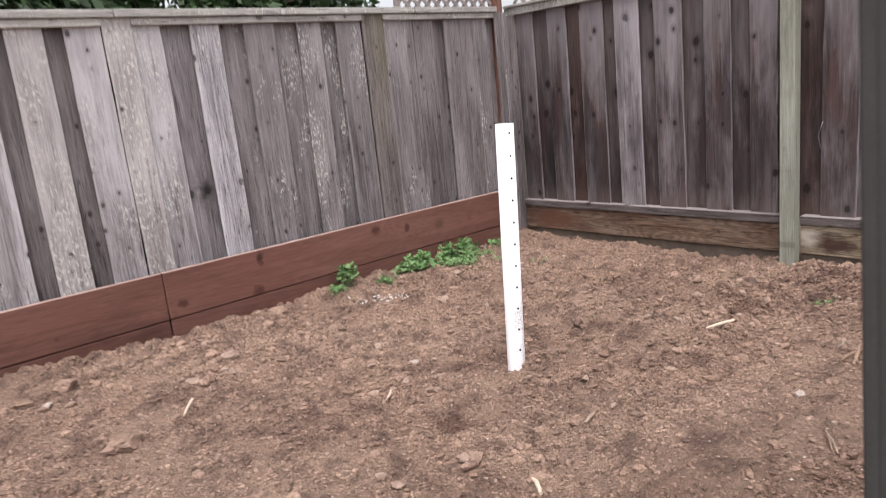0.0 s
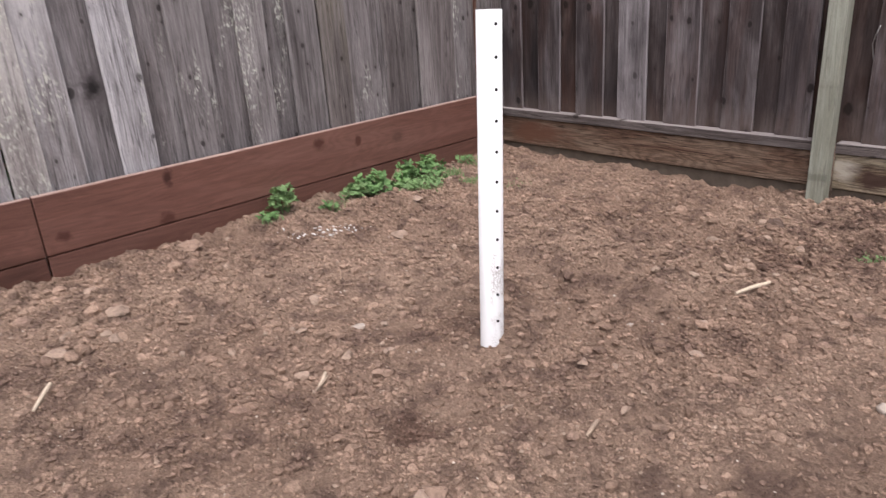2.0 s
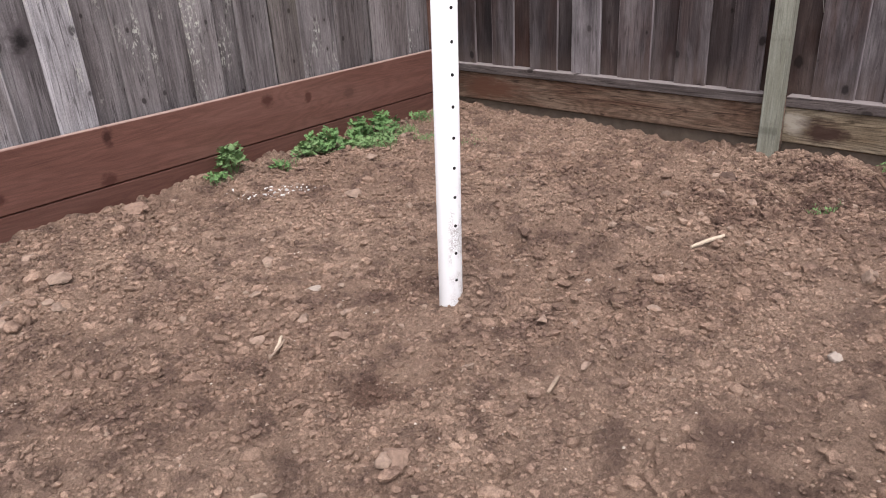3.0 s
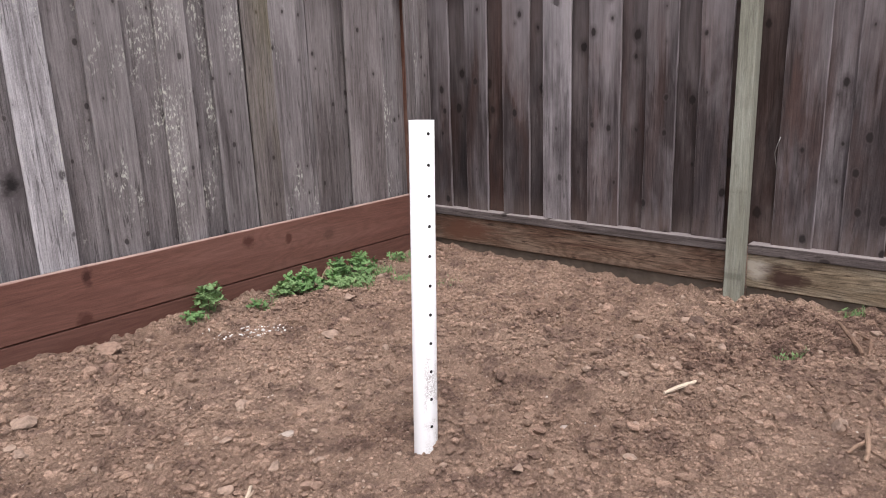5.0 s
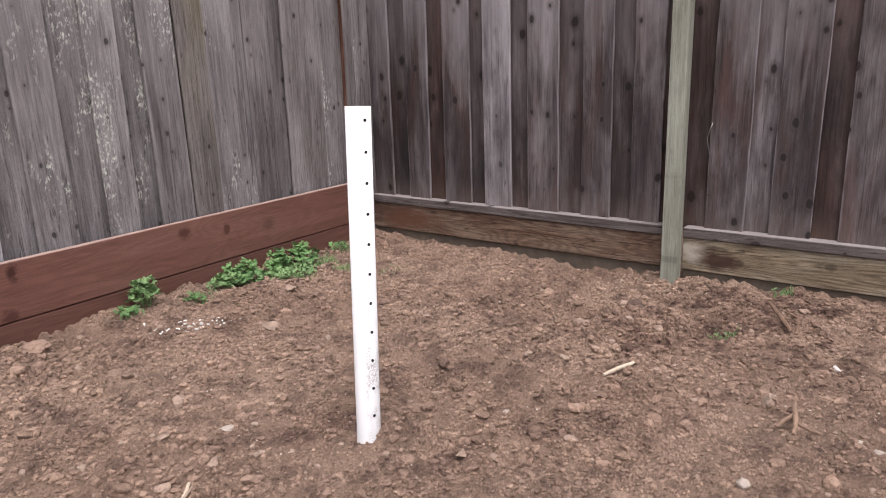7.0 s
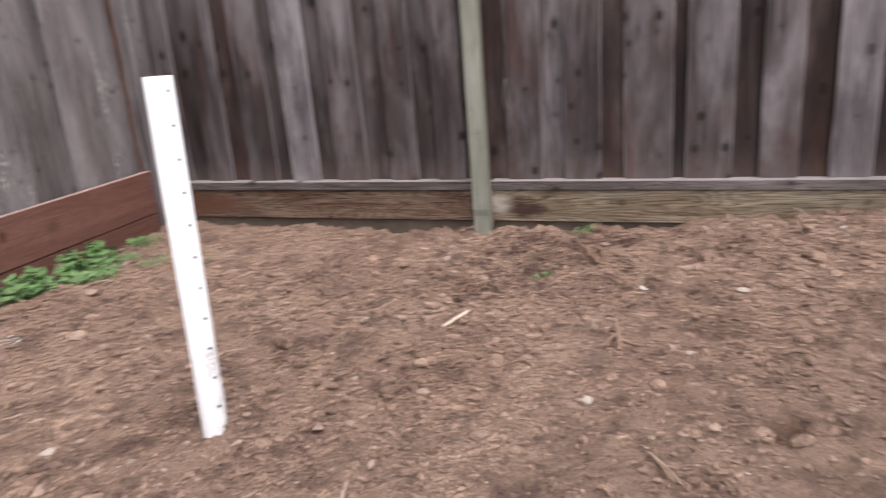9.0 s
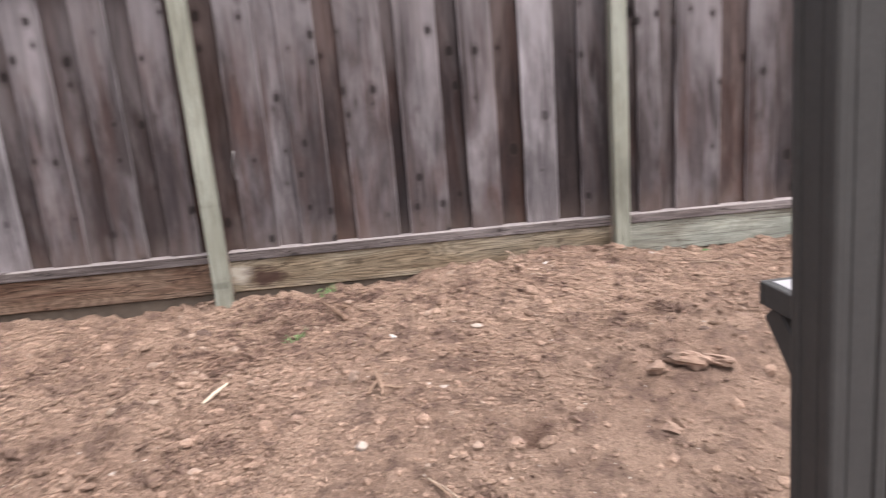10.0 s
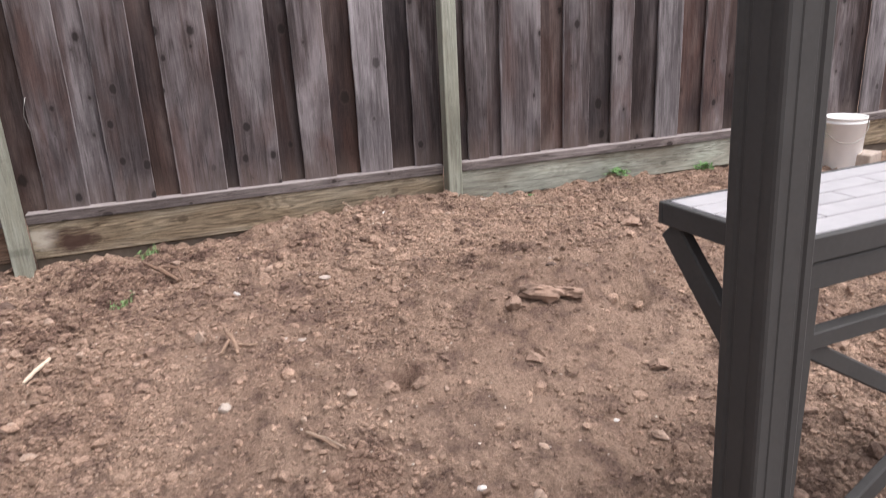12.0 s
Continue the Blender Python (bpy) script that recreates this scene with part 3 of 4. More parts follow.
def patchy(x, y, rng):
    w = 0.60 + 0.9 * rough(x, y, 0.6, 31) + 0.8 * rough(x, y, 0.19, 32)
    w += 0.8 * np.exp(-((x - 2.51) ** 2 + (y - 0.98) ** 2) / 0.05)
    w -= 0.8 * np.exp(-((x - 3.0) ** 2 + (y - 0.3) ** 2) / 0.45) + 0.25 * np.exp(-((x - 2.0) ** 2 + (y - 0.6) ** 2) / 0.5)
    w += 0.4 * np.exp(-((x - 1.7) ** 2 + (y - 2.6) ** 2) / 0.35) + 0.45 * np.exp(-((x - 2.15) ** 2 + (y - 0.42) ** 2) / 0.08)
    w += 0.25 * np.clip((np.hypot(x - 0.9, y - 1.0) - 1.8) / 1.5, 0, 1)
    return (rng.uniform(0, 1, len(x)) < np.clip(w, 0.16, 1.0) ) & (x < 5.06) & (y < 4.43)


scatter("soil_crumbs", 260000, (0.45, 5.08), (-2.3, 4.44), (0.0025, 0.0085), CRUMB, 11, level=0, label="fine loose brown soil crumbs", keep=patchy, power=1.6)
scatter("soil_clods", 64000, (0.45, 5.04), (-2.6, 4.40), (0.005, 0.016), LUMP, 12, label="scattered dry brown soil clods", power=2.2, keep=patchy, sink=0.28)
scatter("coarse_clods", 5200, (0.45, 5.0), (-2.6, 4.38), (0.011, 0.033), LUMP, 14, level=2, label="larger dry brown soil clods", power=3.0, keep=patchy, sink=0.34)


def back_bed(x, y, rng):
    """Between the pipe and the two fences, where the digging left lumps."""
    w = np.clip((x + y - 4.4) / 1.2, 0, 1) * np.clip(0.55 + 1.3 * rough(x, y, 0.5, 33) + 0.9 * rough(x, y, 0.17, 34), 0.08, 1)
    return (rng.uniform(0, 1, len(x)) < w) & (x < 5.04) & (y < 4.41)


scatter("loose_lumps", 21000, (1.2, 5.04), (-0.9, 4.41), (0.008, 0.024), LUMP, 18, level=1, label="loose broken lumps of dry brown soil", power=2.6, keep=back_bed, sink=0.3)


def shoulder(x, y, rng):
    """Thick along the edging and over the near end of the bed."""
    w = np.exp(-((x - 1.5) / 0.6) ** 2 - ((y - 3.75) / 0.35) ** 2) + 0.5 * np.exp(-((x - 1.7) / 0.5) ** 2 - ((y - 2.6) / 0.5) ** 2) + 0.06
    return rng.uniform(0, 1, len(x)) < w


scatter("lumpy_clods", 1100, (0.6, 4.9), (-1.5, 4.36), (0.020, 0.046), LUMP, 16, level=2, label="fist-sized dry brown soil clods", power=2.2, keep=shoulder, sink=0.36)


def heap(x, y, rng):
    return rng.uniform(0, 1, len(x)) < np.exp(-(((x - 2.47) / 0.20) ** 2 + ((y - 0.97) / 0.16) ** 2))


scatter("pebble_heap", 1500, (1.9, 3.0), (0.5, 1.5), (0.005, 0.014), LUMP, 15, level=1, label="heap of small rounded soil pebbles", power=1.8, sink=0.1, keep=heap)
scatter("pale_grit", 1500, (0.7, 5.0), (-2.0, 4.3), (0.002, 0.006), GRIT, 17, level=0, label="tiny pale grit scattered over the soil", power=2.5, sink=0.1)
scatter("far_soil_clods", 1500, (2.2, 5.0), (-6.0, -2.6), (0.008, 0.03), CRUMB, 13, label="loose brown soil clods")


# ---- fences: overlapping upright boards, front row and back row ----
def board(parent, along, lo, hi, face, z0, z1, material, thick=0.017, lean=0.0, seed=0, name="board"):
    """One upright board with uneven edges. along: the axis that the fence runs by; face: where its front lies on the other."""
    rng = random.Random(seed)
    w = hi - lo
    n = 9
    me = bpy.data.meshes.new(name)
    verts, faces = [], []
    bow = rng.uniform(-0.004, 0.004)
    for i in range(n + 1):
        h = (z1 - z0) * i / n
        left = -w / 2 + rng.uniform(-0.0025, 0.0025)
        right = w / 2 + rng.uniform(-0.0025, 0.0025)
        out = bow * math.sin(math.pi * i / n)
        c = 0.003
        for u, d in ((left, c), (left + c, 0), (right - c, 0), (right, c), (right, thick), (left, thick)):
            verts.append((u, d + out, h))
    for i in range(n):
        a, b = i * 6, i * 6 + 6
        for k in range(6):
            m = (k + 1) % 6
            faces.append((a + k, a + m, b + m, b + k))
    faces += [tuple(range(5, -1, -1)), tuple(range(n * 6, n * 6 + 6))]
    me.from_pydata(verts, [], faces)
    me.materials.append(material)
    ob = new(name, me)
    ob.parent = parent
    if along == "x":
        ob.matrix_world = pose((lo + hi) / 2, face, z0, 0, lean, 0)
    else:
        ob.matrix_world = pose(face, (lo + hi) / 2, z0, 0, 0, -90) @ pose(0, 0, 0, 0, lean, 0)
    return ob


fence_west = base("fence", 3.0, 4.56, 0.0, "weathered grey board fence with overlapping upright boards and lichen", "fence")
fence_east = base("fence", 5.15, 0.0, 0.0, "dark brown weathered board fence with pale treated posts", "fence")

FRONT_A = [(0.95, 1.14, GREY), (1.25, 1.43, LICHEN), (1.54, 1.73, GREY), (1.892, 2.065, GREY), (2.233, 2.416, GREY_PALE), (2.585, 2.79, GREY_MID),
           (2.955, 3.13, LICHEN_FEW), (3.27, 3.478, GREY_MID), (3.67, 3.945, GREY_MID), (3.95, 4.14, GREY_DARK), (4.25, 4.575, GREY_DARK)]
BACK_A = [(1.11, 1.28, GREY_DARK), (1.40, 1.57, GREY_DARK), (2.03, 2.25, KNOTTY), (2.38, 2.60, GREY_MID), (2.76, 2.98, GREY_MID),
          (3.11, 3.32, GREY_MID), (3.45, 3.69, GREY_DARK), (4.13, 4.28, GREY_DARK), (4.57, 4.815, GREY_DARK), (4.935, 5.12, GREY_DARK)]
k = 0
for lo, hi, mat in FRONT_A:
    k += 1
    board(fence_west, "x", lo, hi, 4.53, 0.02, 1.90, mat, lean=random.uniform(-0.5, 0.5), seed=k)
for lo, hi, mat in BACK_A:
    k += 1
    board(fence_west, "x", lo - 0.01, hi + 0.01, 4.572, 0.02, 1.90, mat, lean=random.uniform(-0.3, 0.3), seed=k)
board(fence_west, "x", 1.735, 1.89, 4.518, 0.02, 1.925, LICHEN, seed=90)
board(fence_west, "x", 3.48, 3.665, 4.514, 0.02, 1.925, MOSSY, seed=92)
board(fence_west, "x", 4.58, 4.715, 4.528, 0.02, 1.90, GREY_MID, seed=93)
board(fence_west, "x", 4.800, 4.874, 4.499, 0.02, 1.925, GREY_DARK, seed=94)
board(fence_west, "x", 4.876, 4.928, 4.496, 0.02, 1.92, GREY_MID, seed=91)
x = 0.86
while x > -5:
    k += 1
    board(fence_west, "x", x - 0.2, x, 4.53, 0.02, 1.90, (GREY, GREY_DARK, LICHEN)[k % 3], seed=k)
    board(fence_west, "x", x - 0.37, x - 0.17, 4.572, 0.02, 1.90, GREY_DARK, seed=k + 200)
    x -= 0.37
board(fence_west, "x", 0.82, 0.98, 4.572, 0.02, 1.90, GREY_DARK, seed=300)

FRONT_B = [(4.39, 4.60, DARK), (4.05, 4.24, DARK), (3.69, 3.91, DARK), (3.37, 3.58, PALE), (3.02, 3.24, DARK), (2.67, 2.86, DARK), (2.36, 2.54, DARK),
           (1.88, 2.09, DARK), (1.54, 1.75, DARK), (1.15, 1.41, DARK), (0.84, 1.08, DARK), (0.51, 0.70, DARK), (0.16, 0.36, PALE), (-0.16, 0.01, DARK),
           (-0.49, -0.35, DARK), (-0.86, -0.58, DARK), (-1.22, -1.03, DARK), (-1.55, -1.39, DARK), (-1.94, -1.75, PALE), (-2.33, -2.14, DARK)]
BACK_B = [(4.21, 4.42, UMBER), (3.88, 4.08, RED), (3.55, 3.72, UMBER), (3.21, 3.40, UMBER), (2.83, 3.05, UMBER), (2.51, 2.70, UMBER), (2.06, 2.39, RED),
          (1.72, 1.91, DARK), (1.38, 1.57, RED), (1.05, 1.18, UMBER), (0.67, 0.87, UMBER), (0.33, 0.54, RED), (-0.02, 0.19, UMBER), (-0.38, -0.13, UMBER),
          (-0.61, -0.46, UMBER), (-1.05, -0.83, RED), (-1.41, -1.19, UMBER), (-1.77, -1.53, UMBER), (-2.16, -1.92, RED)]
for lo, hi, mat in FRONT_B:
    k += 1
    board(fence_east, "y", lo, hi, 5.12, 0.30, 1.92, mat, lean=random.uniform(-0.4, 0.4), seed=k + 400)
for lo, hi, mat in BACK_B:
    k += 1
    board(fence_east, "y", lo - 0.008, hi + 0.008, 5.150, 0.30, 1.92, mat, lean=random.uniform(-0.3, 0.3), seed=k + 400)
y = -2.32
while y > -9:
    k += 1
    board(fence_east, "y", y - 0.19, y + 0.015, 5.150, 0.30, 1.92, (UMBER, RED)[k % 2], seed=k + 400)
    board(fence_east, "y", y - 0.38, y - 0.175, 5.12, 0.30, 1.92, (DARK, DARK, PALE)[k % 3], seed=k + 400)
    y -= 0.38


def beam(name, parent, lo, hi, material, label="", bevel=0.004):
    """A squared timber between two corners, with its origin at its middle."""
    mid = [(a + b) / 2 for a, b in zip(lo, hi)]
    bm = bmesh.new()
    box(bm, lo[0] - mid[0], hi[0] - mid[0], lo[1] - mid[1], hi[1] - mid[1], lo[2] - mid[2], hi[2] - mid[2], bevel)
    ob = part(name, bm, material, parent, label)
    ob.matrix_world = Matrix.Translation(mid)
    return ob


# posts and kickboards of the dark fence
for py in (2.245, -0.205, -2.66, -5.1, -7.55):
    beam("post", fence_east, (4.995, py - 0.046, -0.3), (5.085, py + 0.046, 2.0), TREATED, "pale greenish treated timber post")
SPANS = [(2.295, 4.60, BURNT_Y, "dark heartwood kickboard"), (-0.155, 2.195, BURN_Y, "pale treated kickboard with a dark burn mark"),
         (-2.61, -0.255, MOULDY_Y, "greenish weathered kickboard"), (-5.05, -2.71, TREATED_Y, ""), (-7.5, -5.15, TREATED_Y, "")]
for lo, hi, mat, label in SPANS:
    beam("kickboard", fence_east, (5.085, lo, 0.078), (5.118, hi, 0.272), mat, label)
    beam("ledger", fence_east, (5.072, lo, 0.274), (5.18, hi, 0.331), CAP_Y, "weathered grey ledger under the boards")
    beam("footing_board", fence_east, (5.103, lo, -0.3), (5.135, hi, 0.075), CONCRETE, "damp brown board below the kickboard")
beam("top_rail", fence_east, (5.085, -9.0, 1.905), (5.118, 4.66, 1.965), CAP_X, "weathered top rail")
beam("cap", fence_east, (5.07, -9.0, 1.967), (5.17, 4.66, 1.99), CAP_X)

# top of the grey fence: facing strips and a flat cap
for lo, hi in ((-5.0, 1.733), (1.892, 3.478), (3.667, 4.828)):
    beam("facing", fence_west, (lo, 4.508, 1.882), (hi, 4.528, 1.922), CAP_X, "lichened pale facing strip")
for lo, hi in ((-5.0, 1.80), (1.803, 4.827)):
    beam("cap_rail", fence_west, (lo, 4.49, 1.926), (hi, 4.60, 1.968), CAP_X, "lichened pale cap rail")
beam("corner_post", fence_west, (4.83, 4.520, -0.3), (4.92, 4.60, 2.5), CORNER, "red-brown corner post")


# lattice above the fences at the corner
def lattice(parent, a, b, z0, z1, along):
    n = int((b - a + z1 - z0) / 0.098)
    for way in (1, -1):
        for i in range(n):
            s = a - (z1 - z0) + i * 0.098 if way > 0 else a + i * 0.098
            p0, p1 = (s, z0), (s + way * (z1 - z0), z1)
            lo, hi = (p0, p1) if p0[0] < p1[0] else (p1, p0)
            u0, u1 = max(lo[0], a), min(hi[0], b)
            if u1 - u0 < 0.03:
                continue
            f = lambda u: lo[1] + (hi[1] - lo[1]) * (u - lo[0]) / (hi[0] - lo[0])
            d = 0.006 * way
            bm = bmesh.new()
            if along == "x":
                bar(bm, (u0, 4.555 + d, f(u0)), (u1, 4.555 + d, f(u1)), 0.007, 0.027, 0)
            else:
                bar(bm, (5.12 + d, u0, f(u0)), (5.12 + d, u1, f(u1)), 0.007, 0.027, 0)
            part("lattice_slat", bm, LATTICE, parent).matrix_world = Matrix.Identity(4)


lattice(fence_west, 3.86, 4.82, 1.97, 2.40, "x")
lattice(fence_east, 3.0, 4.60, 1.992, 2.40, "y")
beam("lattice_rail", fence_west, (3.83, 4.53, 2.40), (4.828, 4.58, 2.44), LATTICE)
beam("lattice_post", fence_west, (3.82, 4.535, 1.97), (3.86, 4.575, 2.40), LATTICE)
beam("lattice_rail", fence_east, (5.10, 3.0, 2.40), (5.15, 4.60, 2.44), LATTICE)

# red-stained retaining planks along the grey fence
retaining = base("retaining_edge", 2.5, 4.47, 0.0, "red-brown stained plank edging two boards high", "garden edging")
for lo, hi in ((-3.0, -0.662), (-0.658, 1.776), (1.780, 4.785)):
    beam("plank", retaining, (lo, 4.452, 0.194), (hi, 4.490, 0.480), STAINED, "", 0.005)
for lo, hi in ((-3.0, -0.662), (-0.658, 1.774), (1.782, 4.783)):
    beam("plank", retaining, (lo, 4.454, -0.092), (hi, 4.490, 0.189), STAINED_LOW, "", 0.005)

# a bit of wire on the dark fence
bm = bmesh.new()
tube(bm, [(5.113, 2.075, 0.93), (5.108, 2.088, 0.89), (5.107, 2.098, 0.84), (5.110, 2.090, 0.79), (5.114, 2.085, 0.76)], [0.0025] * 5, 6)
tagged(part("wire", bm, WIRE, None, smooth=True), "short pale wire hanging on a fence board", "wire")

# ---- perforated drain pipe upright in the soil ----
def drain_pipe():
    ob = base("drain_pipe", 2.683, 2.522, 0.0, "white perforated plastic drain pipe standing upright in soil", "pipe")
    ob.matrix_world = pose(2.683, 2.522, 0.0, -0.9, 3.4, 0)
    r, wall, top, n = 0.0425, 0.003, 1.188, 40
    bm = bmesh.new()
    rings = []
    for rad, z in ((r, -0.06), (r, top), (r - wall, top), (r - wall, -0.06)):
        rings.append([bm.verts.new((rad * math.cos(2 * math.pi * i / n), rad * math.sin(2 * math.pi * i / n), z)) for i in range(n)])
    for a, b in zip(rings, rings[1:]):
        for i in range(n):
            bm.faces.new((a[i], a[(i + 1) % n], b[(i + 1) % n], b[i]))
    tube_ob = part("tube", bm, pipe_material(), ob, smooth=True)
    # two rows of drilled holes on the side towards the path
    for ang in (-108, 12):
        for i in range(11):
            z = 0.131 + 0.1013 * i
            # a dark disc stands for each hole, its inner shade in the colour
            bm = bmesh.new()
            bmesh.ops.create_cone(bm, cap_ends=True, segments=12, radius1=0.0056, radius2=0.0056, depth=0.004)
            hole = part("drilled_hole", bm, DRAIN_HOLE, tube_ob)
            a = radians(ang)
            hole.matrix_local = Matrix.Translation((math.cos(a) * (r - 0.0013), math.sin(a) * (r - 0.0013), z)) @ Matrix.Rotation(a, 4, "Z") @ Matrix.Rotation(radians(90), 4, "Y")
    return ob


drain_pipe()


# ---- dark metal post, and a narrow tiled bar table with brackets and crossed braces ----
gazebo = base("metal_post", 1.588, 0.585, 0.0, "dark bronze grooved metal post standing beside the bar table", "post", rz=4)
gazebo.matrix_world = pose(1.588, 0.585, 0, -1.9, 0, 4)
bar_table = base("bar_table", 1.52, 0.651, 0.0, "narrow bar table with pale tiled top and dark metal frame", "table", rz=4)


def grooved_post(name, x, y, s, z0, z1):
    """A square extrusion with shallow grooves down each face."""
    h = s / 2
    side = [(-h + 0.006, -h), (-0.023, -h), (-0.020, -h + 0.0035), (-0.015, -h + 0.0035), (-0.013, -h + 0.002), (0.013, -h + 0.002),
            (0.015, -h + 0.0035), (0.020, -h + 0.0035), (0.023, -h), (h - 0.006, -h), (h - 0.002, -h + 0.002)]
    ring = []
    for q in range(4):
        c, sn = round(math.cos(q * math.pi / 2)), round(math.sin(q * math.pi / 2))
        ring += [(a * c - b * sn, a * sn + b * c) for a, b in side]
    bm = bmesh.new()
    lo = [bm.verts.new((a, b, z0)) for a, b in ring]
    hi = [bm.verts.new((a, b, z1)) for a, b in ring]
    m = len(ring)
    for i in range(m):
        bm.faces.new((lo[i], lo[(i + 1) % m], hi[(i + 1) % m], hi[i]))
    bm.faces.new(lo[::-1])
    bm.faces.new(hi)
    ob = part(name, bm, METAL, gazebo)
    ob.location = (x, y, 0)
    return ob


grooved_post("shaft", 0, 0, 0.080, -0.05, 2.45)
bm = bmesh.new()
box(bm, -0.075, 0.075, -0.075, 0.075, 0.0, 0.012, 0.003)
part("foot_plate", bm, METAL, gazebo)
bm = bmesh.new()
W0, W1, L0, L1, TOP = 0.114, 0.406, -1.33, -0.145, 0.903
for a, b, c, d in ((W0, W0 + 0.012, L0, L1), (W1 - 0.012, W1, L0, L1), (W0 + 0.012, W1 - 0.012, L1 - 0.012, L1), (W0 + 0.012, W1 - 0.012, L0, L0 + 0.012)):
    box(bm, a, b, c, d, TOP - 0.042, TOP - 0.001, 0.002)
part("bar_frame", bm, METAL, bar_table)
bm = bmesh.new()
box(bm, W0 + 0.013, W1 - 0.013, L0 + 0.013, L1 - 0.013, TOP - 0.014, TOP - 0.003)
part("grout_bed", bm, GROUT, bar_table, "grey grout between the tiles")
rows, tile_w = 5, (W1 - W0 - 0.026) / 5
for r in range(rows):
    y1 = L1 - 0.013 - (r * 0.137) % 0.30
    edges = [L1 - 0.013] + [y1 - j * 0.30 for j in range(0 if y1 < L1 - 0.02 else 1, 5)] + [L0 + 0.013]
    edges = sorted({max(e, L0 + 0.013) for e in edges}, reverse=True)
    for a, b in zip(edges, edges[1:]):
        if a - b < 0.02:
            continue
        bm = bmesh.new()
        x0 = W0 + 0.013 + r * tile_w
        box(bm, x0 + 0.002, x0 + tile_w - 0.002, b + 0.002, a - 0.002, TOP - 0.012, TOP, 0.001)
        part("tile", bm, TILE, bar_table, "pale grey wood-look tile")
bm = bmesh.new()
box(bm, W0 + 0.003, W0 + 0.018, L0 + 0.002, L1 - 0.003, TOP - 0.088, TOP - 0.045, 0.002)
part("apron", bm, METAL, bar_table)
for end in (L1 - 0.075, L0 + 0.03):
    bm = bmesh.new()
    box(bm, W0 + 0.004, W0 + 0.044, end, end + 0.042, 0.0, TOP - 0.042, 0.003)
    part("leg", bm, METAL, bar_table)
for end in (L1 - 0.012, L0 + 0.012):
    bm = bmesh.new()
    bar(bm, (W1 - 0.014, end - math.copysign(0.012, end + 0.7), TOP - 0.05), (W0 + 0.02, end - math.copysign(0.012, end + 0.7), 0.60), 0.024, 0.05)
    part("bracket", bm, METAL, bar_table)
bm = bmesh.new()
box(bm, W0 + 0.01, W0 + 0.036, L0 + 0.04, L1 - 0.045, 0.705, 0.735, 0.002)
part("side_rail", bm, METAL, bar_table)
for a, b, w in (((W0 + 0.024, L1 - 0.04, 0.73), (W0 + 0.024, L0 + 0.04, 0.09), 0.032), ((W0 + 0.024, L1 - 0.04, 0.203), (W0 + 0.024, -0.92, 0.666), 0.042), ((W0 + 0.024, L1 - 0.04, 0.24), (W0 + 0.024, L0 + 0.04, 0.405), 0.03)):
    bm = bmesh.new()
    bar(bm, a, b, 0.02, w)
    part("brace", bm, METAL, bar_table)


# ---- white bucket by the far end of the bed ----
def bucket(x, y):
    z = gz(x, y) + 0.004
    ob = base("bucket", x, y, z, "white plastic bucket with a wire handle on the soil", "bucket")
    prof = [(0.0, 0.0), (0.118, 0.0), (0.122, 0.005), (0.133, 0.315), (0.136, 0.316), (0.136, 0.326), (0.134, 0.327), (0.135, 0.345), (0.138, 0.346), (0.139, 0.358), (0.135, 0.36), (0.131, 0.356), (0.118, 0.01), (0.0, 0.008)]
    n = 40
    bm = bmesh.new()
    rings = [[bm.verts.new((max(r, 0.0005) * math.cos(2 * math.pi * i / n), max(r, 0.0005) * math.sin(2 * math.pi * i / n), h)) for i in range(n)] for r, h in prof]
    for a, b in zip(rings, rings[1:]):
        for i in range(n):
            bm.faces.new((a[i], a[(i + 1) % n], b[(i + 1) % n], b[i]))
    part("body", bm, PLASTIC, ob, smooth=True)
    bm = bmesh.new()
    pts = []
    for i in range(15):
        a = math.pi * i / 14
        pts.append((-math.cos(a) * 0.141, 0.02 + math.sin(a) * 0.135, 0.33 - math.sin(a) * 0.14))
    tube(bm, pts, [0.002] * 15, 6)
    h = part("handle", bm, WIRE, ob, "thin wire handle", smooth=True)
    h.matrix_local = pose(0, 0, 0, 0, 0, 50)
    return ob


bucket(4.70, -3.03)


# ---- stones, clods, splinters and roots ----
def stone(name, x, y, size, material, label, seed, flat=0.7, group="loose stones", rz=0, category="stone", crag=0.0):
    bm = bmesh.new()
    bmesh.ops.create_icosphere(bm, subdivisions=3, radius=1.0)
    rng = random.Random(seed)
    off = Vector((rng.uniform(0, 50), rng.uniform(0, 50), rng.uniform(0, 50)))
    planes = [Vector((rng.uniform(-1, 1), rng.uniform(-1, 1), rng.uniform(-1, 1))).normalized() for _ in range(7)]
    for v in bm.verts:
        p = v.co.copy()
        for q in planes:
            d = p.dot(q) - 0.5
            if d > 0:
                p -= q * d * 0.85
        p *= 1 + 0.22 * noise.noise(p * 1.6 + off) + 0.12 * noise.noise(p * 4.5 + off) + crag * (noise.noise(p * 7 + off) + 0.6 * noise.noise(p * 15 + off))
        v.co = Vector((p.x * size[0], p.y * size[1], p.z * size[2] * flat))
    ob = part(name, bm, material, None)
    ob.matrix_world = pose(x, y, gz(x, y) + size[2] * flat * (0.6 if crag else 0.35), 0, 0, rz)
    return tagged(ob, label, category, group)


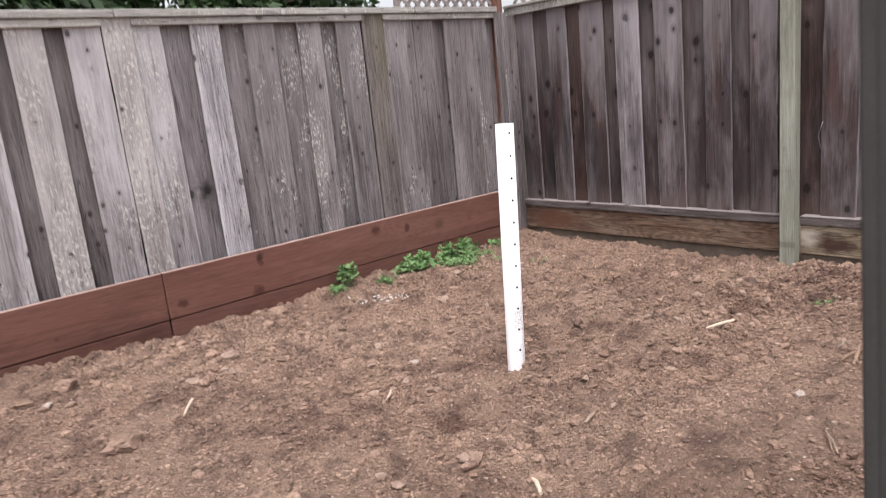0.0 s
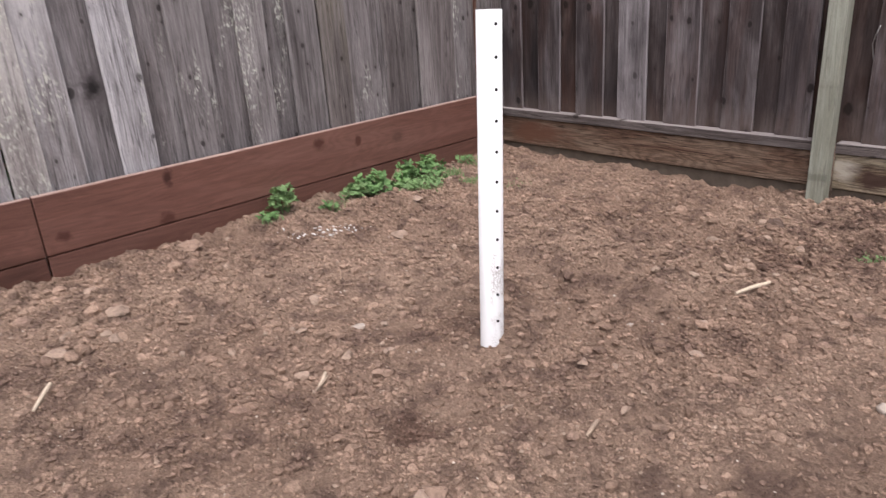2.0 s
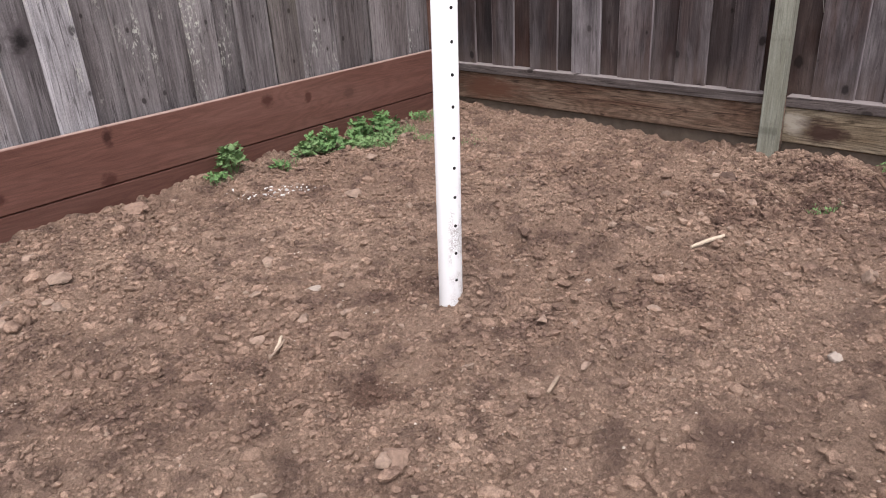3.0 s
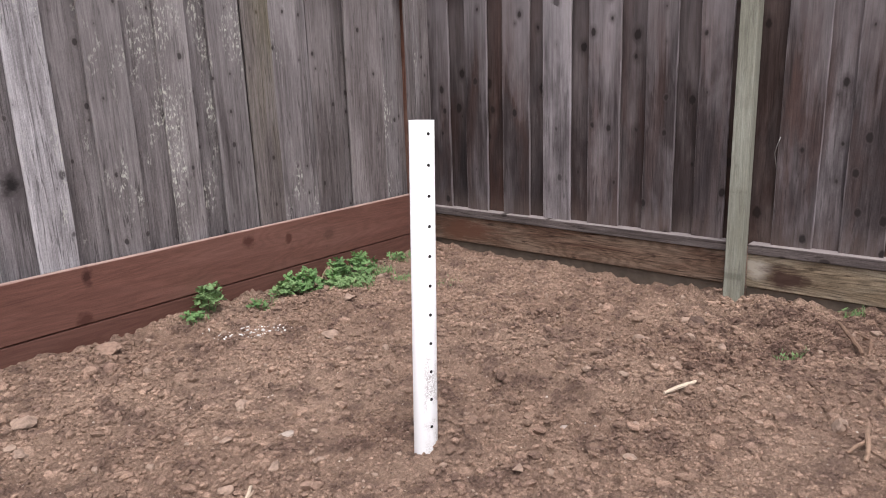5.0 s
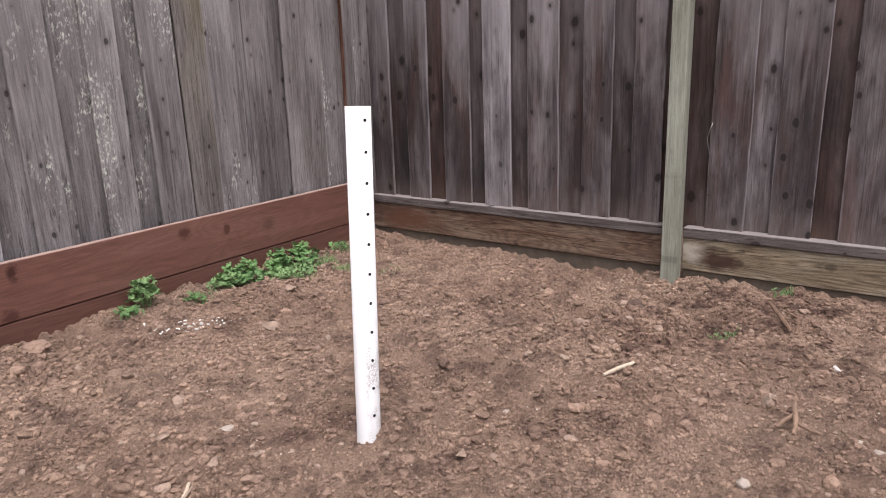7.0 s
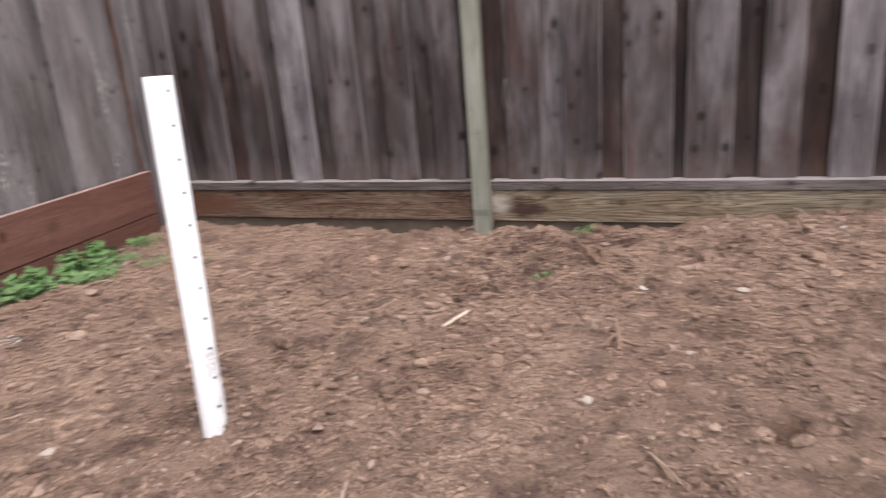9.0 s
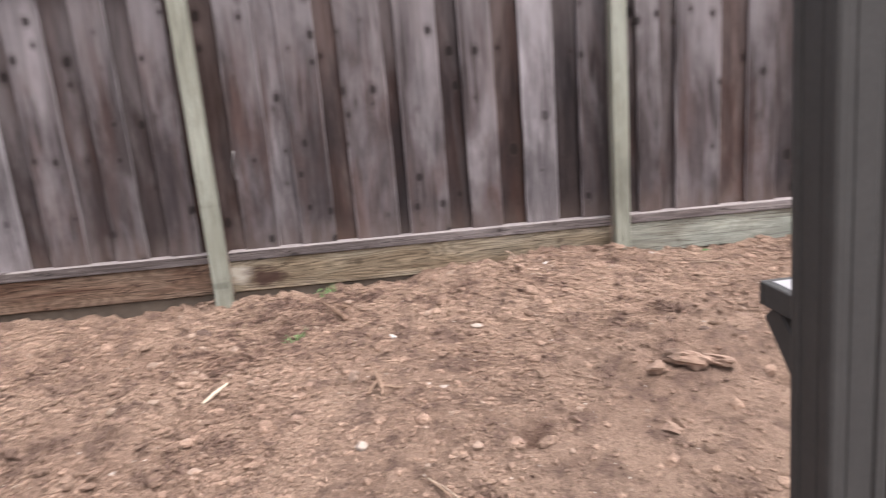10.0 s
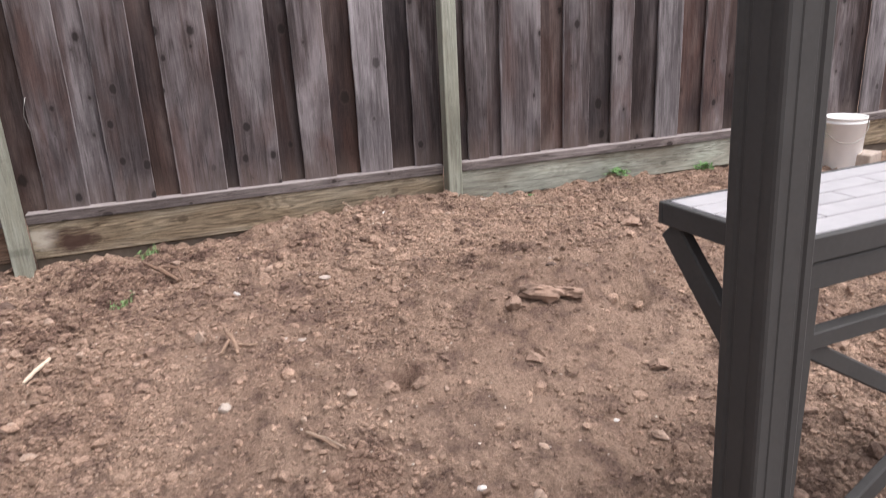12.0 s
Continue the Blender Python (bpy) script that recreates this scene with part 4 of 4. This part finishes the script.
stone("stone", 4.115, 2.385, (0.055, 0.035, 0.035), STONE, "flat tan stone lying on the soil", 1, rz=-40)
stone("stone", 3.905, 1.225, (0.021, 0.018, 0.02), WHITE_STONE, "small white stone on the soil", 2)
stone("stone", 2.991, 1.34, (0.028, 0.024, 0.028), STONE_PALE, "pale angular stone on the soil", 3)
stone("stone", 2.433, 2.231, (0.027, 0.02, 0.022), STONE, "rounded tan stone on the soil", 4)
stone("stone", 2.625, 1.925, (0.026, 0.018, 0.02), STONE, "flat tan pebble on the soil", 5)
stone("stone", 2.408, 0.519, (0.024, 0.02, 0.022), STONE, "chipped tan stone on the soil", 6)
stone("stone", 4.935, -0.364, (0.05, 0.035, 0.04), STONE_PALE, "pale stone beside a fence post", 7)
stone("stone", 4.604, -0.126, (0.06, 0.018, 0.018), STONE_PALE, "long pale chip of stone on the soil", 8, rz=40)
stone("stone", 1.947, 2.099, (0.04, 0.035, 0.04), STONE, "tan lump half sunk in the soil", 9)
stone("stone", 4.24, 2.021, (0.03, 0.025, 0.03), STONE, "small tan stone on the soil", 10)
stone("stone", 4.434, 2.292, (0.035, 0.03, 0.03), STONE, "tan stone by the fence", 13)
stone("stone", 2.513, 3.389, (0.035, 0.028, 0.028), STONE, "tan stone on the soil", 14)
stone("stone", 1.605, 3.689, (0.04, 0.03, 0.035), STONE, "tan stone near the plank edging", 15)
stone("stone", 1.714, 3.513, (0.03, 0.026, 0.03), STONE, "small stone near the plank edging", 16)
stone("stone", 3.586, 3.912, (0.05, 0.035, 0.035), STONE, "flat brown stone on the soil", 17)

stone("clod", 3.10, 0.195, (0.11, 0.040, 0.048), CLOD, "long crusted clod of dry soil", 21, group="big clods", rz=40, category="clod", crag=0.22)
stone("clod", 3.05, 0.095, (0.07, 0.04, 0.035), CLOD, "cracked clod of dry soil", 22, group="big clods", rz=30, category="clod", crag=0.22)
stone("clod", 3.08, 0.29, (0.045, 0.04, 0.035), CLOD, "rounded clod of dry soil", 23, group="big clods", category="clod", crag=0.22)
stone("clod", 4.225, -0.956, (0.07, 0.06, 0.06), CLOD, "big clod of dry soil", 24, group="big clods", category="clod", crag=0.22)
stone("clod", 2.797, 0.35, (0.04, 0.032, 0.022), CLOD, "broad flat clod of dry soil", 25, group="big clods", category="clod", crag=0.22)
stone("clod", 2.87, 0.83, (0.035, 0.03, 0.03), CLOD, "clod at the edge of a small hole", 26, group="big clods", category="clod", crag=0.22)
stone("clod", 3.265, 0.045, (0.03, 0.026, 0.024), CLOD_DARK, "dark clod of soil", 27, group="big clods", category="clod", crag=0.22)

# smaller stones and lumps strewn over the bed
stone("stone", 3.226, 3.643, (0.063, 0.053, 0.044), STONE, "rounded brown lump sunk in the soil", 101, rz=-45)
stone("stone", 2.459, 3.027, (0.041, 0.034, 0.021), STONE_PALE, "flat pale tan pebble on the soil", 102, rz=2)
stone("stone", 2.413, 2.796, (0.026, 0.022, 0.029), STONE, "rounded tan pebble on the soil", 103, rz=-41)
stone("stone", 2.29, 2.875, (0.026, 0.022, 0.026), STONE, "angular tan pebble on the soil", 104, rz=6)
stone("clod", 2.287, 2.677, (0.034, 0.029, 0.032), CLOD, "crumbly brown clod on the soil", 105, rz=-37, group="big clods", category="clod", crag=0.22)
stone("stone", 2.105, 2.894, (0.032, 0.027, 0.031), STONE, "rounded tan pebble on the soil", 106, rz=10)
stone("stone", 2.265, 3.145, (0.033, 0.028, 0.020), STONE, "flat tan pebble on the soil", 107, rz=-33)
stone("stone", 3.217, 1.99, (0.034, 0.029, 0.025), STONE, "flat tan pebble on the soil", 108, rz=14)
stone("stone", 3.123, 2.222, (0.032, 0.027, 0.025), STONE_PALE, "pale chipped pebble on the soil", 109, rz=-29)
stone("stone", 2.783, 2.187, (0.027, 0.023, 0.023), STONE, "rounded tan pebble on the soil", 110, rz=18)
stone("stone", 2.83, 2.088, (0.029, 0.025, 0.022), STONE, "rounded tan pebble on the soil", 111, rz=-25)
stone("stone", 3.561, 1.389, (0.043, 0.037, 0.040), STONE, "tan slab of stone tilted in the soil", 112, rz=22)
stone("stone", 4.27, 2.205, (0.043, 0.037, 0.044), STONE, "tan stone near the fence", 113, rz=-21)
stone("clod", 4.457, 2.233, (0.055, 0.047, 0.043), CLOD_DARK, "dark damp clod near the fence", 114, rz=26, group="big clods", category="clod", crag=0.22)
stone("clod", 1.827, 3.78, (0.056, 0.048, 0.047), CLOD, "crumbly brown clod near the plank edging", 115, rz=-17, group="big clods", category="clod", crag=0.22)
stone("clod", 2.343, 4.225, (0.073, 0.062, 0.041), CLOD, "flat brown clod near the plank edging", 116, rz=30, group="big clods", category="clod", crag=0.22)
stone("stone", 3.036, 3.065, (0.034, 0.029, 0.038), STONE, "rounded tan pebble on the soil", 117, rz=-13)
stone("stone", 3.02, 1.9, (0.034, 0.029, 0.018), STONE, "flat tan pebble on the soil", 118, rz=34)
stone("clod", 1.082, 3.173, (0.075, 0.063, 0.064), CLOD, "broad flat clod with a dark underside", 119, rz=-9, group="big clods", category="clod", crag=0.22)
stone("stone", 1.82, 4.095, (0.049, 0.042, 0.046), STONE, "tan stone near the plank edging", 120, rz=38)
stone("stone", 1.822, 3.759, (0.060, 0.051, 0.043), STONE, "tan lump near the plank edging", 121, rz=-5)
stone("stone", 0.955, 3.864, (0.041, 0.035, 0.027), STONE_PALE, "pale tan pebble on the soil", 122, rz=42)
stone("stone", 1.504, 3.542, (0.046, 0.039, 0.033), STONE, "tan lump on the soil", 123, rz=-1)
stone("stone", 1.665, 2.146, (0.030, 0.026, 0.023), STONE, "rounded tan pebble on the soil", 124, rz=-44)
stone("clod", 1.973, 2.086, (0.054, 0.046, 0.033), CLOD, "brown clod with a pale chip", 125, rz=3, group="big clods", category="clod", crag=0.22)
stone("clod", 1.066, 3.991, (0.070, 0.060, 0.035), CLOD, "flat brown clod near the plank edging", 126, rz=-40, group="big clods", category="clod", crag=0.22)
stone("stone", 2.344, 0.189, (0.027, 0.023, 0.028), STONE, "rounded tan stone on the soil", 127, rz=7)
stone("stone", 2.836, 0.957, (0.022, 0.019, 0.022), STONE, "rounded tan pebble on the soil", 128, rz=-36)
stone("stone", 2.467, 0.255, (0.012, 0.010, 0.011), WHITE_STONE, "tiny white stone on the soil", 129, rz=11)
stone("stone", 2.301, 0.753, (0.015, 0.013, 0.013), WHITE_STONE, "small white stone on the soil", 130, rz=-32)
stone("stone", 4.26, 1.037, (0.044, 0.038, 0.035), STONE, "tan stone near the fence", 131, rz=15)
stone("stone", 4.79, 1.48, (0.047, 0.040, 0.032), STONE, "tan stone beside dead twigs", 132, rz=-28)
stone("stone", 4.751, 0.332, (0.022, 0.019, 0.020), WHITE_STONE, "tiny white stone near the fence", 133, rz=19)
stone("stone", 3.974, 0.83, (0.032, 0.027, 0.016), STONE_PALE, "pale chip of stone on the soil", 134, rz=-24)
stone("stone", 3.393, 1.025, (0.024, 0.021, 0.019), STONE_PALE, "pale tan pebble on the soil", 135, rz=23)
stone("stone", 3.416, 1.088, (0.020, 0.017, 0.014), STONE_PALE, "pale tan pebble on the soil", 136, rz=-20)
stone("clod", 2.618, 0.004, (0.041, 0.035, 0.036), CLOD, "rounded clod of dry soil", 137, rz=27, group="big clods", category="clod", crag=0.22)
stone("stone", 3.585, 1.383, (0.034, 0.029, 0.035), STONE, "tan stone on the soil", 138, rz=-16)
stone("stone", 2.762, 0.679, (0.016, 0.014, 0.013), STONE, "small tan stone on the soil", 139, rz=31)
stone("stone", 2.237, 0.624, (0.030, 0.026, 0.023), STONE, "tan lump on the soil", 140, rz=-12)


def stick(name, pts, radius, material, label, flat=1.0, lift=0.012, category="stick", sides=7, crooked=0.25):
    """A tapering stick through points on the ground."""
    path = []
    for i, (a, b) in enumerate(zip(pts, pts[1:])):
        for j in range(4):
            u = j / 4
            path.append((a[0] + (b[0] - a[0]) * u, a[1] + (b[1] - a[1]) * u, a[2] + (b[2] - a[2]) * u))
    path.append(pts[-1])
    mid = pts[len(pts) // 2]
    z0 = max(gz(p[0], p[1]) for p in path)
    world_pts = [(x + random.uniform(-1, 1) * radius * crooked, y + random.uniform(-1, 1) * radius * crooked, z0 + lift * 0.5 + h) for x, y, h in path]
    n = len(world_pts)
    radii = [radius * (0.35 + 0.65 * math.sin(math.pi * min(1.0, 0.12 + 0.8 * i / n)) ** 0.6) for i in range(n)]
    bm = bmesh.new()
    tube(bm, world_pts, radii, sides)
    return tagged(part(name, bm, material, None), label, category)


stick("wood_splinter", [(3.48, 1.983, 0.0), (3.560, 1.958, 0.004), (3.64, 1.92, 0.008)], 0.008, SPLINTER, "pale freshly split wood splinter on the soil")
stick("wood_splinter", [(2.036, 2.726, 0.0), (2.093, 2.748, 0.006), (2.125, 2.766, 0.008)], 0.0045, TWIG_PALE, "small pale curved wood splinter on the soil")
stick("wood_splinter", [(1.348, 3.243, 0.0), (1.439, 3.364, 0.008)], 0.007, SPLINTER, "pale wood splinter on the soil")
stick("dead_twig", [(2.69, 1.128, 0.0), (2.628, 1.084, 0.006), (2.558, 1.041, 0.004)], 0.003, TWIG_PALE, "thin dry straw on the soil")
stick("dead_twig", [(2.677, 1.121, 0.0), (2.624, 1.091, 0.006), (2.563, 1.061, 0.004)], 0.004, ROOT, "thin reddish twig among pebbles")
stick("dead_twig", [(1.991, 1.814, 0.0), (1.966, 1.771, 0.006), (1.932, 1.728, 0.004)], 0.008, SPLINTER, "pale wood chip on the soil")
stick("dead_twig", [(2.064, 2.739, 0.0), (2.107, 2.771, 0.006), (2.142, 2.803, 0.004)], 0.006, SPLINTER, "pale curved wood splinter on the soil")
stick("dead_twig", [(2.467, 1.954, 0.0), (2.512, 1.964, 0.006), (2.549, 1.973, 0.004)], 0.007, TWIG_PALE, "flat pale wood chip on the soil")
roots = base("dry_root", 3.387, 1.261, gz(3.387, 1.261), "forked dry brown root lying on the soil", "root")
for pts, r in (([(3.524, 1.299, 0.03), (3.455, 1.287, 0.035), (3.378, 1.268, 0.025), (3.338, 1.266, 0.0)], 0.009),
               ([(3.46, 1.275, 0.03), (3.396, 1.3, 0.02), (3.368, 1.324, 0.0)], 0.007),
               ([(3.384, 1.256, 0.02), (3.373, 1.225, 0.015), (3.388, 1.19, 0.004)], 0.006)):
    ob = stick("root_branch", pts, r * 0.9, ROOT, "", lift=0.024)
    for key in list(ob.keys()):
        del ob[key]
    ob.parent = roots
    ob.matrix_parent_inverse = roots.matrix_world.inverted()
stick("dead_twig", [(4.713, 1.633, 0.01), (4.488, 1.532, 0.02), (4.374, 1.466, 0.0)], 0.010, TWIG, "dark dead twig near the fence")
stick("dead_twig", [(4.611, 1.538, 0.005), (4.526, 1.466, 0.015), (4.364, 1.441, 0.0)], 0.006, TWIG, "thin dark twig near the fence")
stick("dead_twig", [(4.918, 0.531, 0.06), (4.989, 0.501, 0.03), (4.963, 0.469, 0.0)], 0.007, TWIG_PALE, "pale root end against the kickboard")
stick("dead_twig", [(4.679, -0.5, 0.0), (4.616, -0.643, 0.01), (4.54, -0.714, 0.0)], 0.004, TWIG_PALE, "thin pale twig on the soil")


# white grit strewn by the weeds
def strewn(x, y, rng):
    d = np.hypot((x - 2.99) * 0.8 - (y - 3.955) * 0.6, ((y - 3.955) * 0.8 + (x - 2.99) * 0.6) * 2.0)
    return rng.uniform(0, 1, len(x)) < np.exp(-(d / 0.14) ** 2)


scatter("white_grit", 2000, (2.7, 3.5), (3.75, 4.3), (0.003, 0.0105), PERLITE, 41, label="white grit strewn on the soil", keep=strewn, sink=0.1)


# ---- weeds ----
def weed(x, y, radius, height, leaves, seed, material, label, size=0.022):
    rng = random.Random(seed)
    z = gz(x, y)
    ob = base("weed", x, y, z, label, "weed", "weeds along the edging")
    stems, crown = bmesh.new(), bmesh.new()
    for i in range(leaves):
        a, d = rng.uniform(0, 6.28), radius * math.sqrt(rng.random())
        h = 1.0 * height * (1 - 0.55 * (d / radius) ** 2) * rng.uniform(0.45, 1.05)
        tip = Vector((math.cos(a) * d, math.sin(a) * d, h))
        if tip.y + y > 4.43:
            tip.y = 4.43 - y - rng.uniform(0, 0.02)
        if i % 4 == 0:
            tube(stems, [(tip.x * 0.25, tip.y * 0.25, -0.01), (tip.x * 0.6, tip.y * 0.6, h * 0.6), tip[:]], [0.0016, 0.0013, 0.0008], 4)
        # a leaf of three notched lobes
        turn = Euler((rng.uniform(-0.7, 0.7), rng.uniform(-0.7, 0.7), rng.uniform(0, 6.28))).to_matrix()
        s = size * rng.uniform(0.75, 1.5)
        for lobe in (-0.95, 0.0, 0.95):
            c, sn = math.cos(lobe), math.sin(lobe)
            flat = [(0, 0), (0.32, 0.24), (0.55, 0.17), (0.72, 0.30), (1.0, 0.0), (0.72, -0.30), (0.55, -0.17), (0.32, -0.24)]
            vs = [crown.verts.new(tip + turn @ Vector(((u * c - v * sn) * s, (u * sn + v * c) * s, (0.22 * u * u - 0.5 * abs(v)) * s * 0.6))) for u, v in flat]
            crown.faces.new(vs[:5])
            crown.faces.new([vs[0], *vs[4:]])
    part("stem", stems, LEAF_PALE, ob)
    part("foliage", crown, material, ob)
    return ob


for i, (x, y, r, h, n, s) in enumerate([(2.985, 4.35, 0.08, 0.17, 95, 0.026), (2.85, 4.31, 0.06, 0.06, 45, 0.02), (3.215, 4.27, 0.05, 0.055, 26, 0.02),
                                        (3.42, 4.26, 0.075, 0.10, 80, 0.024), (3.50, 4.30, 0.06, 0.14, 50, 0.024), (3.60, 4.27, 0.095, 0.16, 110, 0.026),
                                        (3.72, 4.15, 0.09, 0.05, 80, 0.02), (3.86, 4.30, 0.08, 0.15, 80, 0.026), (4.03, 4.27, 0.10, 0.16, 110, 0.026), (3.9, 4.15, 0.11, 0.05, 70, 0.02),
                                        (4.45, 4.36, 0.06, 0.07, 28, 0.02)]):
    weed(x, y, r, h, n, 60 + i, LEAF if i % 3 else LEAF_PALE, "low leafy green weed against the plank edging" if h < 0.09 else "bushy bright green weed against the plank edging", s)
for i, (x, y, r, h, n, s) in enumerate([(4.12, 3.99, 0.08, 0.03, 34, 0.012), (4.23, 1.71, 0.06, 0.03, 14, 0.008), (5.04, 1.65, 0.05, 0.05, 14, 0.010), 
                                        (5.05, -1.41, 0.09, 0.05, 70, 0.02), (5.05, -2.12, 0.07, 0.07, 45, 0.02), (4.98, -0.72, 0.03, 0.03, 10, 0.012),
                                        (4.98, -2.92, 0.12, 0.13, 110, 0.026), (4.95, -3.12, 0.12, 0.14, 110, 0.026)]):
    weed(x, y, r, h, n, 90 + i, LEAF_PALE if i < 3 else LEAF, "small sparse green seedling on the soil" if n < 35 else "low green weed by the kickboard", s)


def grass(name, spots, seed, label):
    """Fine short blades in one mesh."""
    rng = random.Random(seed)
    verts, faces = [], []
    for x, y, r, n, h in spots:
        for _ in range(n):
            a, d = rng.uniform(0, 6.28), r * math.sqrt(rng.random())
            px, py = x + math.cos(a) * d, min(y + math.sin(a) * d * 0.7, 4.42)
            z, t = gz(px, py), rng.uniform(0, 6.28)
            hh, w, lean = h * rng.uniform(0.5, 1.2), 0.0016, rng.uniform(0.1, 0.9)
            dx, dy = math.cos(t), math.sin(t)
            k = len(verts)
            verts += [(px - dy * w, py + dx * w, z), (px + dy * w, py - dx * w, z),
                      (px + dx * hh * lean * 0.4 + dy * w, py + dy * hh * lean * 0.4 - dx * w, z + hh * 0.6), (px + dx * hh * lean * 0.4 - dy * w, py + dy * hh * lean * 0.4 + dx * w, z + hh * 0.6),
                      (px + dx * hh * lean, py + dy * hh * lean, z + hh)]
            faces += [(k, k + 1, k + 2, k + 3), (k + 3, k + 2, k + 4)]
    me = bpy.data.meshes.new(name)
    me.from_pydata(verts, [], faces)
    me.materials.append(LEAF_PALE)
    return tagged(new(name, me), label, "grass", kind="stuff")


grass("grass", [(3.82, 4.13, 0.16, 420, 0.045), (4.10, 4.18, 0.13, 300, 0.045), (4.14, 3.98, 0.12, 160, 0.03), (4.5, 4.33, 0.1, 90, 0.04), (4.30, 3.75, 0.12, 50, 0.02),
                (4.22, 1.72, 0.10, 110, 0.025), (5.0, 1.62, 0.07, 80, 0.035), (3.28, 4.25, 0.07, 60, 0.035), (2.86, 4.28, 0.07, 80, 0.03)], 77, "sparse short green grass sprouting from soil")

# ---- block beside the bucket ----
bm = bmesh.new()
box(bm, -0.10, 0.10, -0.10, 0.10, 0.0, 0.14, 0.008)
paver = part("paver_block", bm, STONE_PALE, None)
paver.matrix_world = pose(4.62, -3.12, gz(4.62, -3.12) - 0.01, 0, 0, 20)
tagged(paver, "pale square concrete block on the soil", "block")


# ---- dark evergreen trees behind the grey fence ----
def evergreen(x, y, high, seed):
    rng = np.random.default_rng(seed)
    ob = base("evergreen_tree", x, y, 0.0, "dark green dense evergreen tree behind the fence", "tree", "evergreens behind the fence")
    bm = bmesh.new()
    tube(bm, [(0, 0, -0.1), (0.03, 0.02, high * 0.4), (0, 0, high * 0.92)], [0.11, 0.08, 0.02], 8)
    for i in range(9):
        a = i * 2.4
        h = high * (0.25 + 0.07 * i)
        r = 0.95 * (1.05 - 0.08 * i)
        tube(bm, [(0, 0, h), (math.cos(a) * r * 0.5, math.sin(a) * r * 0.5, h + 0.15), (math.cos(a) * r, math.sin(a) * r, h + 0.2)], [0.035, 0.022, 0.008], 5)
    part("trunk", bm, BARK, ob)
    n = 17000
    z = rng.uniform(0.06, 1.0, n)
    a = rng.uniform(0, 6.283, n)
    out = (1.15 * (1.08 - z ** 1.6)) * (0.55 + 0.45 * rng.random(n) ** 0.5) * (1 + 0.22 * np.sin(5 * a + 9 * z) + 0.12 * np.sin(11 * a - 17 * z))
    c = np.stack([np.cos(a) * out, np.sin(a) * out, z * high], 1)
    u = rng.normal(size=(n, 3))
    u /= np.linalg.norm(u, axis=1, keepdims=True)
    v = np.cross(u, rng.normal(size=(n, 3)))
    v /= np.linalg.norm(v, axis=1, keepdims=True)
    s = rng.uniform(0.03, 0.08, (n, 1))
    verts = np.stack([c - u * s, c + v * s * 0.4, c + u * s, c - v * s * 0.4], 1).reshape(-1, 3)
    me = bpy.data.meshes.new("crown")
    me.from_pydata(verts, [], (np.arange(n)[:, None] * 4 + np.arange(4)[None]).tolist())
    me.materials.append(HEDGE)
    crown = new("crown", me)
    crown.parent = ob
    return ob


for i in range(8):
    evergreen(-2.4 + i * 1.0 - (0.25 if i % 2 else 0), 6.35 + 0.5 * (i % 2), 3.3 + 0.5 * (i * 37 % 5) / 5, 200 + i)
